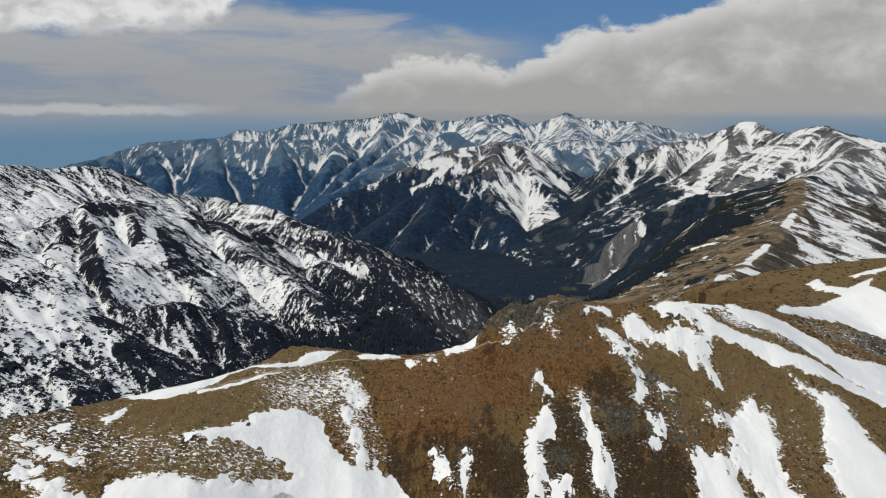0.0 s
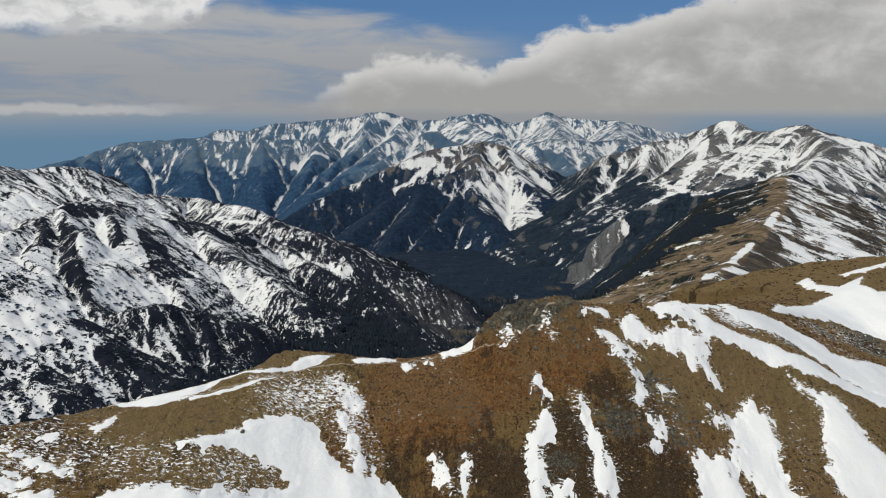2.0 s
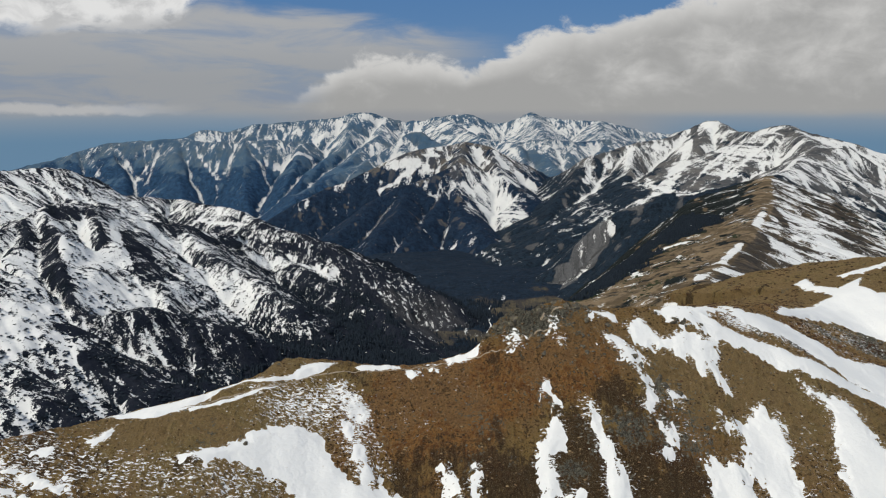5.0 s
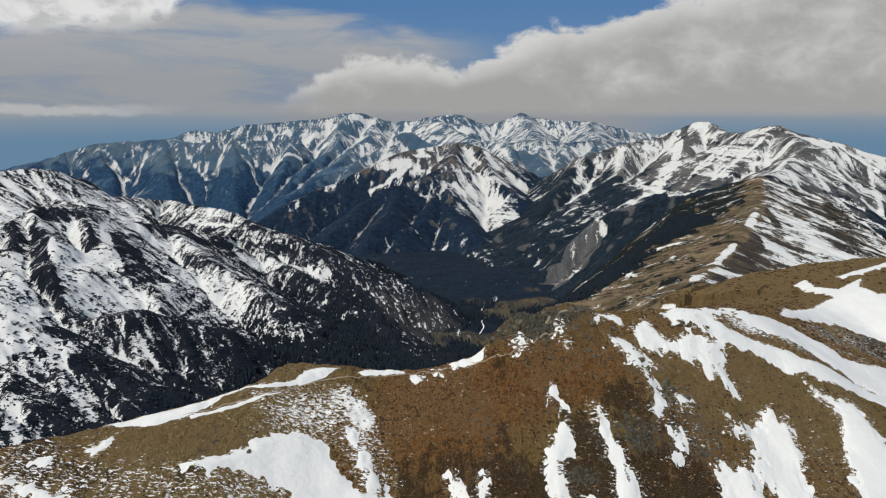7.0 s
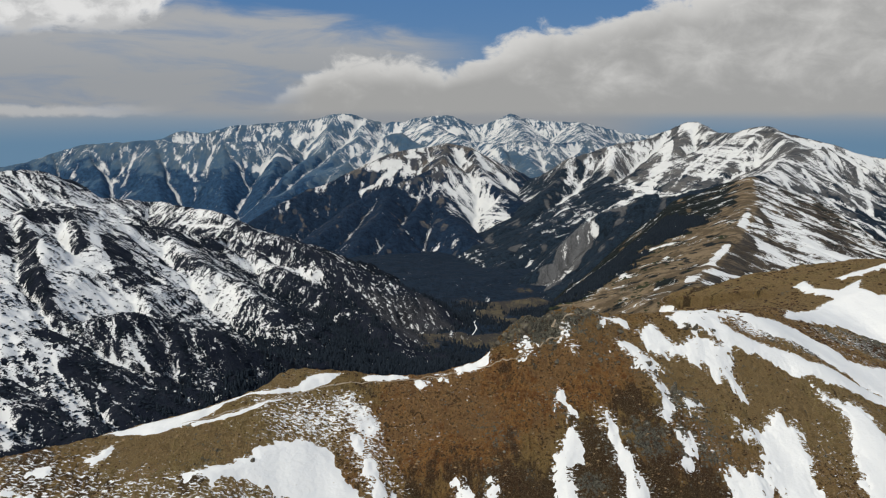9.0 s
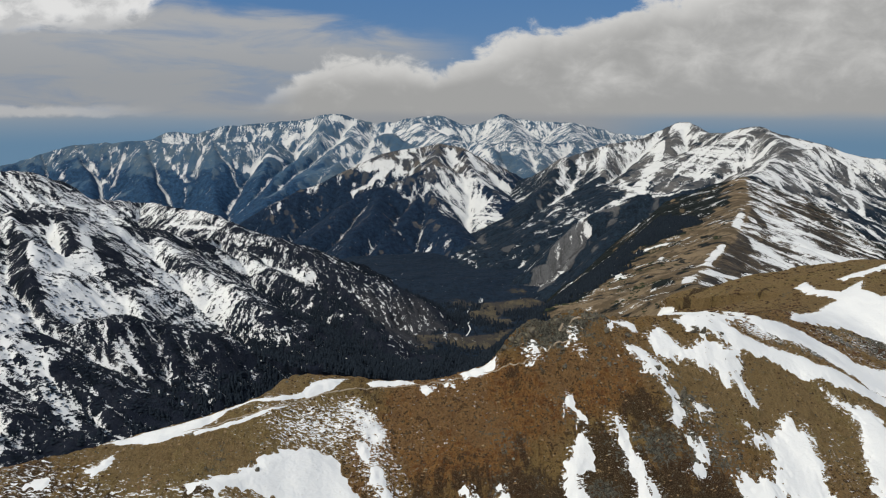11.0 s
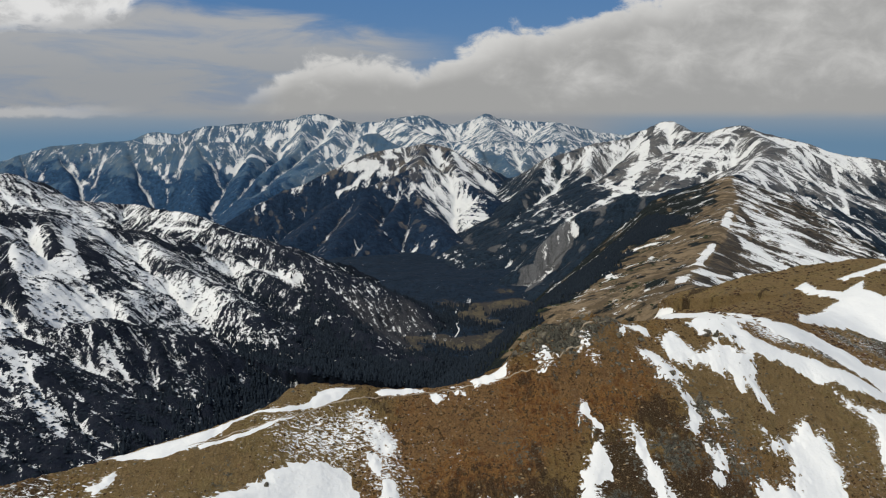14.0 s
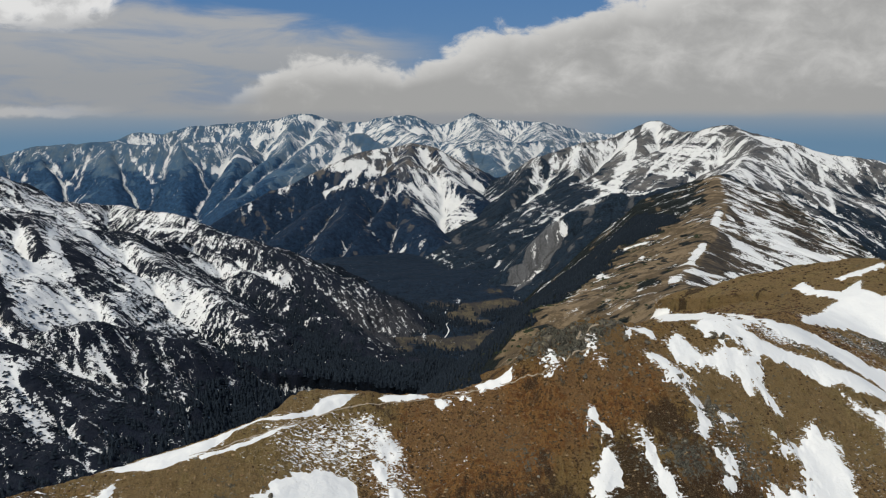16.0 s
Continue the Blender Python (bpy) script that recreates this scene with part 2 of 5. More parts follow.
def grad_noise(x, y, seed=0):
    """Gradient noise of the plane, about -0.7 to 0.7, for arrays."""
    xi, yi = np.floor(x).astype(np.int64), np.floor(y).astype(np.int64)
    xf, yf = x - xi, y - yi
    u, v = xf * xf * xf * (xf * (xf * 6 - 15) + 10), yf * yf * yf * (yf * (yf * 6 - 15) + 10)

    def corner(i, j, fx, fy):
        h = (i * 374761393 + j * 668265263 + seed * 974634541) & 0xFFFFFFFF
        h = ((h ^ (h >> 13)) * 1274126177) & 0xFFFFFFFF
        a = ((h ^ (h >> 16)) & 0xFFFF) * (2 * np.pi / 65536)
        return np.cos(a) * fx + np.sin(a) * fy

    n00, n10 = corner(xi, yi, xf, yf), corner(xi + 1, yi, xf - 1, yf)
    n01, n11 = corner(xi, yi + 1, xf, yf - 1), corner(xi + 1, yi + 1, xf - 1, yf - 1)
    return (n00 * (1 - u) + n10 * u) * (1 - v) + (n01 * (1 - u) + n11 * u) * v


def fbm(x, y, size, octaves=4, seed=0, gain=0.5):
    total, amp, freq = 0, 1.0, 1.0 / size
    for k in range(octaves):
        total = total + amp * grad_noise(x * freq + 17.3 * k, y * freq - 9.1 * k, seed + k)
        amp, freq = amp * gain, freq * 2.03
    return total


def ridged(x, y, octaves=3, seed=0):
    """Sharp crests at 1, hollows near 0."""
    total, amp, norm = 0, 1.0, 0
    for k in range(octaves):
        total = total + amp * (1 - np.minimum(1, 1.9 * np.abs(grad_noise(x * 2.1**k + 5.7 * k, y * 2.1**k, seed + k))))
        norm, amp = norm + amp, amp * 0.5
    return total / norm


def spline(nodes, steps=6):
    """Catmull-Rom through rows of numbers."""
    p = np.array([nodes[0], *nodes, nodes[-1]], float)
    t = np.linspace(0, 1, steps, endpoint=False)[:, None]
    rows = []
    for a, b, c, d in zip(p, p[1:], p[2:], p[3:]):
        rows.append(0.5 * (2 * b + (c - a) * t + (2 * a - 5 * b + 4 * c - d) * t**2 + (3 * b - a - 3 * c + d) * t**3))
    return np.vstack([*rows, p[-1:]])


def along(x, y, line):
    """For points of the plane: the row of a polyline's columns at the nearest place, the way along it, and the distance (to its left positive)."""
    best = np.full(x.shape, 1e18)
    cols = np.zeros((line.shape[1] - 2, *x.shape))
    s, side = np.zeros(x.shape), np.ones(x.shape)
    run = 0.0
    for a, b in zip(line, line[1:]):
        e = b[:2] - a[:2]
        size = math.hypot(*e)
        if size < 1e-6:
            continue
        t = np.clip(((x - a[0]) * e[0] + (y - a[1]) * e[1]) / size**2, 0, 1)
        dx, dy = x - a[0] - t * e[0], y - a[1] - t * e[1]
        d2 = dx * dx + dy * dy
        m = d2 < best
        best = np.where(m, d2, best)
        for k in range(len(cols)):
            cols[k] = np.where(m, a[2 + k] + t * (b[2 + k] - a[2 + k]), cols[k])
        s = np.where(m, run + t * size, s)
        side = np.where(m, np.sign(e[0] * (y - a[1]) - e[1] * (x - a[0])), side)
        run += size
    return cols, s, np.sqrt(best) * np.where(side == 0, 1, side)


def smax(a, b, k):
    h = np.clip(0.5 + 0.5 * (a - b) / k, 0, 1)
    return b + (a - b) * h + k * h * (1 - h)


def ridge(ridges, left, right, *nodes):
    """A crest of a mountain by its nodes (x, y, z), with the slopes to both sides."""
    ridges.append([(*node, left, right) for node in nodes])


def massif(x, y, ridges, gully=26.0, depth=9.0, blend=8.0, crest=10.0, bow=0.25, reach=260.0, seed=3):
    """Height of a mountain from its crests; also the way across and down the fall line of the side that a place lies on."""
    wx, wy = x + 0.5 * gully * fbm(x, y, gully * 3, 5, seed + 40), y + 0.5 * gully * fbm(x, y, gully * 3, 5, seed + 50)
    top = None
    for i, nodes in enumerate(ridges):
        line = spline(nodes)
        run = np.hypot(*np.diff(line[:, :2], axis=0).T) + 1e-6
        fall = np.clip(-np.gradient(line[:, 2]) / np.append(run, run[-1]), -0.6, 0.6)
        fall = np.convolve(np.pad(fall, 4, "edge"), np.ones(9) / 9, "valid")
        (z, sl, sr, fall), s, d = along(wx, wy, np.column_stack([line, fall]))
        ad = np.abs(d)
        slope = sr + (sl - sr) * smooth(-crest, crest, d)
        drop = slope * (np.sqrt(ad * ad + crest * crest) - crest) * (1 - bow * (1 - np.exp(-ad / reach)))
        skew = s - ad * fall / np.maximum(slope, 0.25)
        u = skew / gully + 40 * i + np.where(d > 0, 13.7, 0)
        r = ridged(u + 0.4 * fbm(x, y, gully * 1.5, 3, seed + 60), ad / (gully * 6), 3, seed + 7 * i)
        h = z - drop - depth * smooth(0, gully * 2.2, ad) * (1 - r)
        if top is None:
            top, across, down = h, skew, ad
        else:
            wins = h > top
            across, down = np.where(wins, skew + 977.0 * i, across), np.where(wins, ad, down)
            top = smax(h, top, blend)
    return top, across, down


def blur(f, times=1):
    for _ in range(times):
        f = np.pad(f, 1, "edge")
        f = (f[:-2] + 2 * f[1:-1] + f[2:]) / 4
        f = (f[:, :-2] + 2 * f[:, 1:-1] + f[:, 2:]) / 4
    return f


def finer(f, shape):
    """A coarse field drawn out to a finer grid."""
    j, i = np.linspace(0, f.shape[0] - 1.001, shape[0]), np.linspace(0, f.shape[1] - 1.001, shape[1])
    a, b = j.astype(int), i.astype(int)
    u, v = (j - a)[:, None], (i - b)[None]
    return (f[a][:, b] * (1 - v) + f[a][:, b + 1] * v) * (1 - u) + (f[a + 1][:, b] * (1 - v) + f[a + 1][:, b + 1] * v) * u


def rain(z, cell, amount, rounds=3, steps=90, seed=1, worn=0.12):
    """Runs water down a height field and cuts gullies where it gathers. Returns the cut field and the flow, 0 to about 1."""
    rng = np.random.RandomState(seed)
    rows, cols = z.shape
    flow = np.zeros(z.shape)
    for _ in range(rounds):
        gy, gx = np.gradient(z)
        count = z.size // 2
        x, y = rng.uniform(1, cols - 2, count), rng.uniform(1, rows - 2, count)
        dx, dy = np.zeros(count), np.zeros(count)
        hits = np.zeros(z.size)
        for _ in range(steps):
            at = y.astype(int) * cols + x.astype(int)
            hits += np.bincount(at, minlength=z.size)
            dx, dy = 0.35 * dx - gx.ravel()[at], 0.35 * dy - gy.ravel()[at]
            size = np.hypot(dx, dy) + 1e-9
            dx, dy = dx / size, dy / size
            x, y = np.clip(x + dx, 1, cols - 2), np.clip(y + dy, 1, rows - 2)
        f = np.log1p(blur(hits.reshape(z.shape)) / (0.5 * steps))
        f = np.minimum(f / 2.2, 1.3)
        z = z - amount / rounds * f
        z = z + worn * (blur(z) - z)
        flow = f
    return z, flow


def weathered(z, cell, amount, coarse=3, seed=1):
    """Gullies at two sizes. Returns the height, how hollow the land is at both, and where water runs."""
    small, _ = rain(finer(z, (z.shape[0] // coarse, z.shape[1] // coarse)), cell * coarse, amount, 4, 60, seed)
    z = z + finer(small - finer(z, small.shape), z.shape)
    z, flow = rain(z, cell, amount * 0.28, 2, 50, seed + 1)
    return z, blur(z, 30) - z, blur(z, 4) - z, flow


def streaks(z, seed, steps=9, soft=1):
    """Noise drawn out along the fall line of a height field."""
    rng = np.random.RandomState(seed)
    n = blur(rng.uniform(-1, 1, z.shape), soft)
    gy, gx = np.gradient(blur(z, 2))
    size = np.hypot(gx, gy) + 1e-6
    gx, gy = (gx / size).ravel(), (gy / size).ravel()
    rows, cols = z.shape
    j0, i0 = np.mgrid[0:rows, 0:cols].astype(float)
    total = n.ravel().copy()
    for sign in (1, -1):
        x, y = i0.ravel().copy(), j0.ravel().copy()
        for _ in range(steps):
            at = y.astype(int) * cols + x.astype(int)
            x, y = np.clip(x + sign * gx[at], 0, cols - 1), np.clip(y + sign * gy[at], 0, rows - 1)
            total += n.ravel()[y.astype(int) * cols + x.astype(int)]
    return total.reshape(z.shape)


def even(f):
    return (f - f.mean()) / (f.std() + 1e-9)


def cover(share, *fields):
    """A field that passes 0.5 over the given share of the land, where the weighted fields are highest."""
    f = even(sum(weight * even(field) for weight, field in fields))
    share = np.clip(share, 0.012, 0.95)
    return 0.5 + 0.2 * (f + 0.62 * np.log(share / (1 - share)))


NEAR_CREST_WEST = [
    (-330, 60, 322, 0.7, 0.35), (-230, 110, 318, 0.7, 0.35), (-150, 160, 314, 0.7, 0.3), (-112, 185, 312, 0.7, 0.30), (-83, 204, 312.5, 0.7, 0.33),
    (-58, 222, 315, 1.1, 0.42), (-50, 232, 318, 1.0, 0.5), (-38, 237, 316, 0.7, 0.52), (-20, 240, 313, 0.7, 0.52), (-6, 243, 312.5, 0.9, 0.58),
]
NEAR_CREST = NEAR_CREST_WEST + [
    (11, 248, 315.5, 1.2, 0.66), (17, 252, 321, 1.2, 0.7), (24, 256, 326, 1.0, 0.68), (34, 258, 326.5, 0.8, 0.66), (42, 260, 329.5, 0.8, 0.68), (54, 263, 326.5, 0.7, 0.66),
    (85, 273, 324.5, 0.6, 0.69), (113, 285, 319.5, 0.5, 0.74), (150, 330, 308.5, 0.45, 0.66), (200, 396, 282, 0.5, 0.66), (300, 520, 200, 0.5, 0.66),
]
SADDLE_CREST = [
    (113, 285, 318, 0.45, 0.6), (150, 330, 308, 0.4, 0.5), (180, 368, 300, 0.3, 0.35), (212, 388, 303.5, 0.26, 0.25), (250, 425, 307, 0.18, 0.2), (340, 430, 322, 0.3, 0.3), (460, 400, 335, 0.3, 0.3)]


def near_columns():
    """The near crest as smooth functions of x: y, z, both slopes and the lean of the crest, sharp and softened."""
    line = spline(NEAR_CREST, 5)
    xs = np.arange(-330.0, 300.0, 1.0)
    sharp = np.stack([np.interp(xs, line[:, 0], line[:, k]) for k in (1, 2, 3, 4)])
    out = []
    for width in (2.0, 16.0):
        k = np.exp(-0.5 * (np.arange(-60, 61) / width) ** 2)
        cols = np.stack([np.convolve(np.pad(c, 60, "edge"), k / k.sum(), "valid") for c in sharp])
        lean = np.gradient(np.convolve(np.pad(sharp[0], 60, "edge"), np.exp(-0.5 * (np.arange(-60, 61) / 12.0) ** 2) / (12 * 2.5066), "valid"))
        out.append(np.vstack([cols, 1 / np.sqrt(1 + lean**2)]))
    return xs, out


NEAR = near_columns()


def near_height(x, y):
    xs, (sharp, soft) = NEAR
    d = (y - np.interp(x, xs, sharp[0])) * np.interp(x, xs, soft[4])
    ad = np.abs(d)
    w = smooth(4, 45, ad)
    z, sl, sr = (np.interp(x, xs, sharp[k]) * (1 - w) + np.interp(x, xs, soft[k]) * w for k in (1, 2, 3))
    slope = sr + (sl - sr) * smooth(-4, 4, d)
    h = z - slope * (np.sqrt(ad * ad + 16) - 4)
    rim = smooth(3, 40, ad)
    u = x + 0.12 * y + 5 * fbm(x, y, 40, 2, 73)
    h = h - 4.0 * rim * (1 - ridged(u / 27, ad / 170, 2, 21)) + 2.0 * rim
    h = h - 0.9 * smooth(8, 30, ad) * (1 - ridged(u / 6.5 + 0.4 * fbm(x, y, 14, 2, 71), ad / 45, 2, 72))
    (z2, sl2, sr2), s2, d2 = along(x, y, spline(SADDLE_CREST, 5))
    a2 = np.abs(d2)
    k2 = sr2 + (sl2 - sr2) * smooth(-8, 8, d2)
    h2 = z2 - k2 * (np.sqrt(a2 * a2 + 64) - 8) - 0.1 * np.maximum(0, a2 - 60)
    h = smax(h, h2, 5.0)
    return h + 1.6 * fbm(x, y, 34, 3, 60) * smooth(0, 12, ad) + 0.6 * fbm(x, y, 7, 3, 70)
# Old snow on the near ridge: raggedness, then the outline in plan (m).
SNOW_PATCHES = []


def patch(ragged, *outline):
    SNOW_PATCHES.append((ragged, outline))


patch(0.2, (-67.6, 185.4), (-62.5, 188.3), (-56.7, 193.0), (-52.0, 198.0), (-52.2, 200.3), (-46.2, 205.8), (-40.2, 209.6), (-34.8, 208.6), (-30.5, 202.7), (-26.4, 197.9), (-21.4, 196.3), (-16.5, 196.9), (-10.8, 197.3), (-4.8, 191.2), (-16.6, 180.9), (-34.2, 175.8), (-46.2, 175.7), (-37.4, 186.4), (-36.4, 189.0), (-40.7, 190.4), (-48.0, 190.6), (-53.4, 190.1), (-59.9, 185.5))
patch(0.6, (-80.1, 160.2), (-78.5, 167.9), (-72.8, 170.5), (-65.4, 172.6), (-59.3, 172.4), (-48.5, 178.7), (-36.7, 186.8), (-28.5, 177.8), (-75.4, 153.3))
patch(0.7, (-29.3, 217.2), (-26.3, 215.3), (-20.6, 207.5), (-17.9, 202.6), (-15.6, 198.3), (-20.7, 196.7), (-23.0, 202.6), (-26.5, 211.0))
patch(1.5, (-110.0, 174.5), (-103.4, 173.8), (-94.3, 174.1), (-89.7, 174.1), (-87.8, 170.2), (-95.2, 169.9), (-100.7, 171.5))
patch(1.5, (-105.7, 164.8), (-102.2, 168.8), (-96.5, 165.4), (-99.7, 161.9))
patch(1.2, (-98.3, 162.0), (-91.5, 163.0), (-84.8, 161.2), (-81.2, 159.6), (-92.6, 154.5))
patch(0.1, (-92.8, 199.2), (-81.3, 206.6), (-72.6, 211.7), (-61.8, 220.3), (-59.3, 221.4), (-52.1, 222.2), (-44.2, 227.6), (-43.8, 226.4), (-51.8, 220.8), (-60.6, 220.5), (-70.4, 206.8), (-78.4, 200.4))
patch(0.1, (-45.1, 227.1), (-40.9, 234.8), (-33.1, 238.1), (-36.7, 231.7), (-41.4, 227.5), (-43.8, 225.4))
patch(0.1, (-26.8, 237.5), (-22.0, 241.7), (-13.2, 242.1), (-12.5, 240.4), (-24.9, 235.5))
patch(0.1, (2.2, 245.2), (13.9, 249.6), (12.6, 244.5), (3.4, 241.8))
patch(0.1, (-71.3, 205.8), (-60.2, 212.2), (-48.4, 221.6), (-47.9, 221.1), (-59.8, 211.0), (-70.2, 205.2))
patch(0.4, (2.0, 205.4), (4.3, 201.8), (6.8, 196.4), (7.8, 193.3), (5.2, 196.0), (2.3, 201.6))
patch(0.5, (11.5, 204.8), (12.7, 202.0), (11.1, 192.7), (9.4, 193.4), (9.9, 201.0))
patch(0.5, (36.9, 220.8), (38.5, 218.3), (37.9, 213.6), (34.5, 208.9), (34.5, 199.8), (35.1, 194.1), (29.7, 193.2), (30.8, 201.0), (29.4, 207.6), (29.9, 212.3), (33.2, 216.9))
patch(0.5, (36.1, 199.1), (42.5, 200.9), (42.6, 198.6), (40.4, 194.9), (38.6, 192.4), (36.8, 195.5))
patch(0.7, (45.9, 226.0), (48.0, 225.1), (49.8, 221.2), (48.9, 216.4), (52.5, 214.2), (53.3, 208.6), (56.3, 205.2), (54.7, 199.1), (51.6, 194.5), (49.4, 196.7), (48.5, 203.1), (49.8, 208.1), (47.7, 212.5), (47.3, 217.8), (45.5, 222.2))
patch(0.3, (34.1, 231.6), (34.7, 229.0), (33.2, 225.9), (32.1, 227.1))
patch(0.3, (36.8, 225.8), (37.5, 225.0), (35.6, 223.6))
patch(0.5, (55.1, 250.1), (59.3, 251.4), (62.9, 248.8), (66.6, 247.2), (69.1, 244.5), (66.2, 244.8), (66.7, 239.0), (68.6, 234.9), (70.4, 231.3), (68.5, 229.2), (65.7, 225.4), (63.7, 227.9), (66.9, 230.7), (65.9, 236.4), (63.6, 240.2), (60.3, 244.3), (56.7, 246.7))
patch(0.6, (64.7, 257.5), (68.5, 260.6), (70.3, 263.1), (71.7, 261.4), (73.3, 258.6), (76.8, 255.6), (79.4, 256.6), (83.8, 260.4), (89.9, 260.7), (97.4, 259.8), (94.1, 250.6), (96.2, 246.0), (96.7, 242.6), (94.4, 243.3), (91.8, 246.7), (88.1, 247.6), (84.8, 250.7), (81.6, 249.3), (79.1, 251.9), (74.2, 251.8), (69.9, 249.7), (66.2, 251.3))
patch(0.3, (52.1, 258.8), (58.7, 263.0), (61.4, 260.6), (60.7, 258.1))
patch(0.4, (76.3, 266.8), (80.5, 270.6), (137.7, 474.2), (147.0, 422.1), (107.7, 280.4), (96.7, 272.8), (100.7, 270.1), (108.4, 268.7), (118.9, 268.8), (129.2, 268.2), (140.7, 270.4), (148.9, 269.6), (157.9, 270.3), (166.5, 271.3), (181.0, 269.2), (176.4, 260.3), (162.2, 262.2), (148.3, 262.9), (136.7, 260.2), (128.6, 260.5), (120.1, 259.2), (115.8, 261.6), (106.8, 262.8), (98.3, 261.7), (92.3, 262.5), (84.5, 264.3))
patch(0.4, (147.5, 411.4), (115.3, 285.5), (125.2, 292.0), (137.5, 297.6), (142.9, 296.5), (150.6, 295.5), (155.0, 289.4), (165.1, 291.7), (182.0, 303.9), (199.4, 304.5), (181.8, 270.8), (166.7, 271.8), (158.3, 271.2), (151.5, 273.0), (143.7, 275.4), (137.7, 279.7), (129.7, 278.9), (120.1, 276.5), (112.6, 276.2), (108.1, 279.4))
patch(0.4, (136.6, 305.3), (146.9, 326.5), (150.7, 327.3), (172.5, 356.3), (184.8, 371.9), (196.9, 382.6), (194.6, 411.4), (194.7, 421.1), (202.6, 428.0), (199.5, 409.1), (204.1, 393.0), (216.7, 402.2), (223.4, 407.4), (213.8, 392.6), (218.0, 381.6), (241.3, 387.6), (214.9, 335.0), (200.0, 341.4), (191.1, 343.6), (180.2, 342.7), (162.4, 331.0), (145.7, 313.7))
patch(0.4, (217.4, 420.3), (231.2, 427.4), (256.5, 441.7), (252.1, 432.9), (228.2, 417.7), (218.7, 416.4))
patch(0.8, (90.3, 229.4), (94.2, 232.3), (99.1, 232.9), (103.7, 239.7), (106.7, 240.6), (108.7, 237.5), (112.3, 240.0), (111.5, 233.7), (111.9, 229.7), (111.7, 224.8), (109.5, 219.9), (111.0, 213.8), (115.8, 207.1), (104.2, 207.1), (100.5, 211.7), (96.7, 217.2), (92.4, 221.3), (97.4, 223.2), (97.1, 228.7))
patch(0.8, (82.4, 217.6), (84.9, 219.2), (88.2, 218.2), (91.2, 220.1), (94.1, 217.2), (93.9, 213.1), (96.1, 208.3), (96.1, 205.1), (80.8, 201.1), (81.1, 209.8))
patch(0.9, (125.4, 256.8), (127.0, 254.6), (132.5, 251.6), (140.6, 252.1), (142.4, 246.8), (143.3, 241.7), (145.0, 236.8), (148.7, 233.1), (156.0, 227.8), (147.1, 216.0), (131.6, 212.2), (126.5, 216.3), (126.1, 223.3), (126.9, 230.5), (130.2, 237.1), (131.7, 245.5), (130.6, 248.9), (126.3, 250.8))
patch(0.6, (69.9, 226.1), (71.5, 225.1), (74.2, 224.6), (72.6, 219.1), (70.6, 219.8))
patch(0.5, (66.5, 214.3), (71.2, 217.8), (72.1, 216.1), (67.8, 213.6))
patch(0.5, (88.1, 234.4), (90.8, 233.7), (89.4, 231.8))
patch(0.7, (73.5, 236.3), (78.2, 236.0), (78.6, 233.1), (74.9, 233.4))
patch(0.4, (-10.4, 238.9), (-6.5, 239.3), (-6.9, 237.0), (-8.7, 236.2))
patch(0.4, (-3.6, 243.5), (-0.1, 242.3), (-0.8, 239.9))
patch(0.6, (22.3, 245.4), (25.6, 247.2), (26.5, 242.9), (24.2, 243.1))
patch(0.6, (37.5, 251.2), (39.5, 251.7), (38.4, 249.1))
patch(0.6, (39.1, 244.6), (41.0, 244.1), (40.3, 242.8))
patch(0.7, (-92.0, 188.5), (-88.3, 194.9), (-87.4, 192.2), (-89.4, 186.6))
patch(0.7, (-102.3, 181.9), (-99.4, 183.9), (-97.5, 181.9), (-99.9, 180.3))

# Where snow lies or has gone on the slopes: from x, y to x, y, half width (m), amount.


def band(rows, *row):
    rows.append(row)


LEFT_BANDS = []
band(LEFT_BANDS, -449, 908, -415, 948, 18, 1)
band(LEFT_BANDS, -425, 871, -366, 896, 20, 0.85)
band(LEFT_BANDS, -463, 923, -417, 972, 12, 0.5)
band(LEFT_BANDS, -398, 843, -343, 896, 14, 0.5)
band(LEFT_BANDS, -497, 870, -428, 794, 14, 0.3)
band(LEFT_BANDS, -508, 987, -452, 911, 6, 0.9)
band(LEFT_BANDS, -492, 1029, -452, 948, 5, 0.7)
band(LEFT_BANDS, -470, 1075, -414, 953, 7, 0.9)
band(LEFT_BANDS, -422, 831, -391, 826, 9, 0.8)
band(LEFT_BANDS, -636, 1117, -526, 997, 9, 0.9)
band(LEFT_BANDS, -635, 1113, -601, 951, 22, 1)
band(LEFT_BANDS, -560, 904, -519, 864, 14, 0.9)
band(LEFT_BANDS, -668, 1279, -601, 1227, 5, 0.7)
band(LEFT_BANDS, -636, 1307, -573, 1284, 5, 0.5)
band(LEFT_BANDS, -595, 1294, -528, 1283, 9, 0.8)
band(LEFT_BANDS, -587, 1385, -518, 1331, 7, 0.6)
band(LEFT_BANDS, -688, 1230, -639, 1184, 9, 0.6)
band(LEFT_BANDS, -563, 1509, -372, 1403, 10, 0.12)
band(LEFT_BANDS, -470, 1419, -366, 1378, 4, 0.9)
band(LEFT_BANDS, -452, 1137, -376, 1128, 13, 0.7)
band(LEFT_BANDS, -335, 1251, -271, 1250, 14, 1.1)
band(LEFT_BANDS, -282, 1259, -192, 1241, 12, 1)
band(LEFT_BANDS, -369, 1034, -276, 1022, 28, 0.3)
band(LEFT_BANDS, -335, 1041, -191, 971, 28, 0.3)
band(LEFT_BANDS, -378, 959, -317, 939, 18, 0.35)
band(LEFT_BANDS, -498, 898, -467, 809, 6, 0.7)
band(LEFT_BANDS, -438, 747, -419, 774, 16, 0.6)
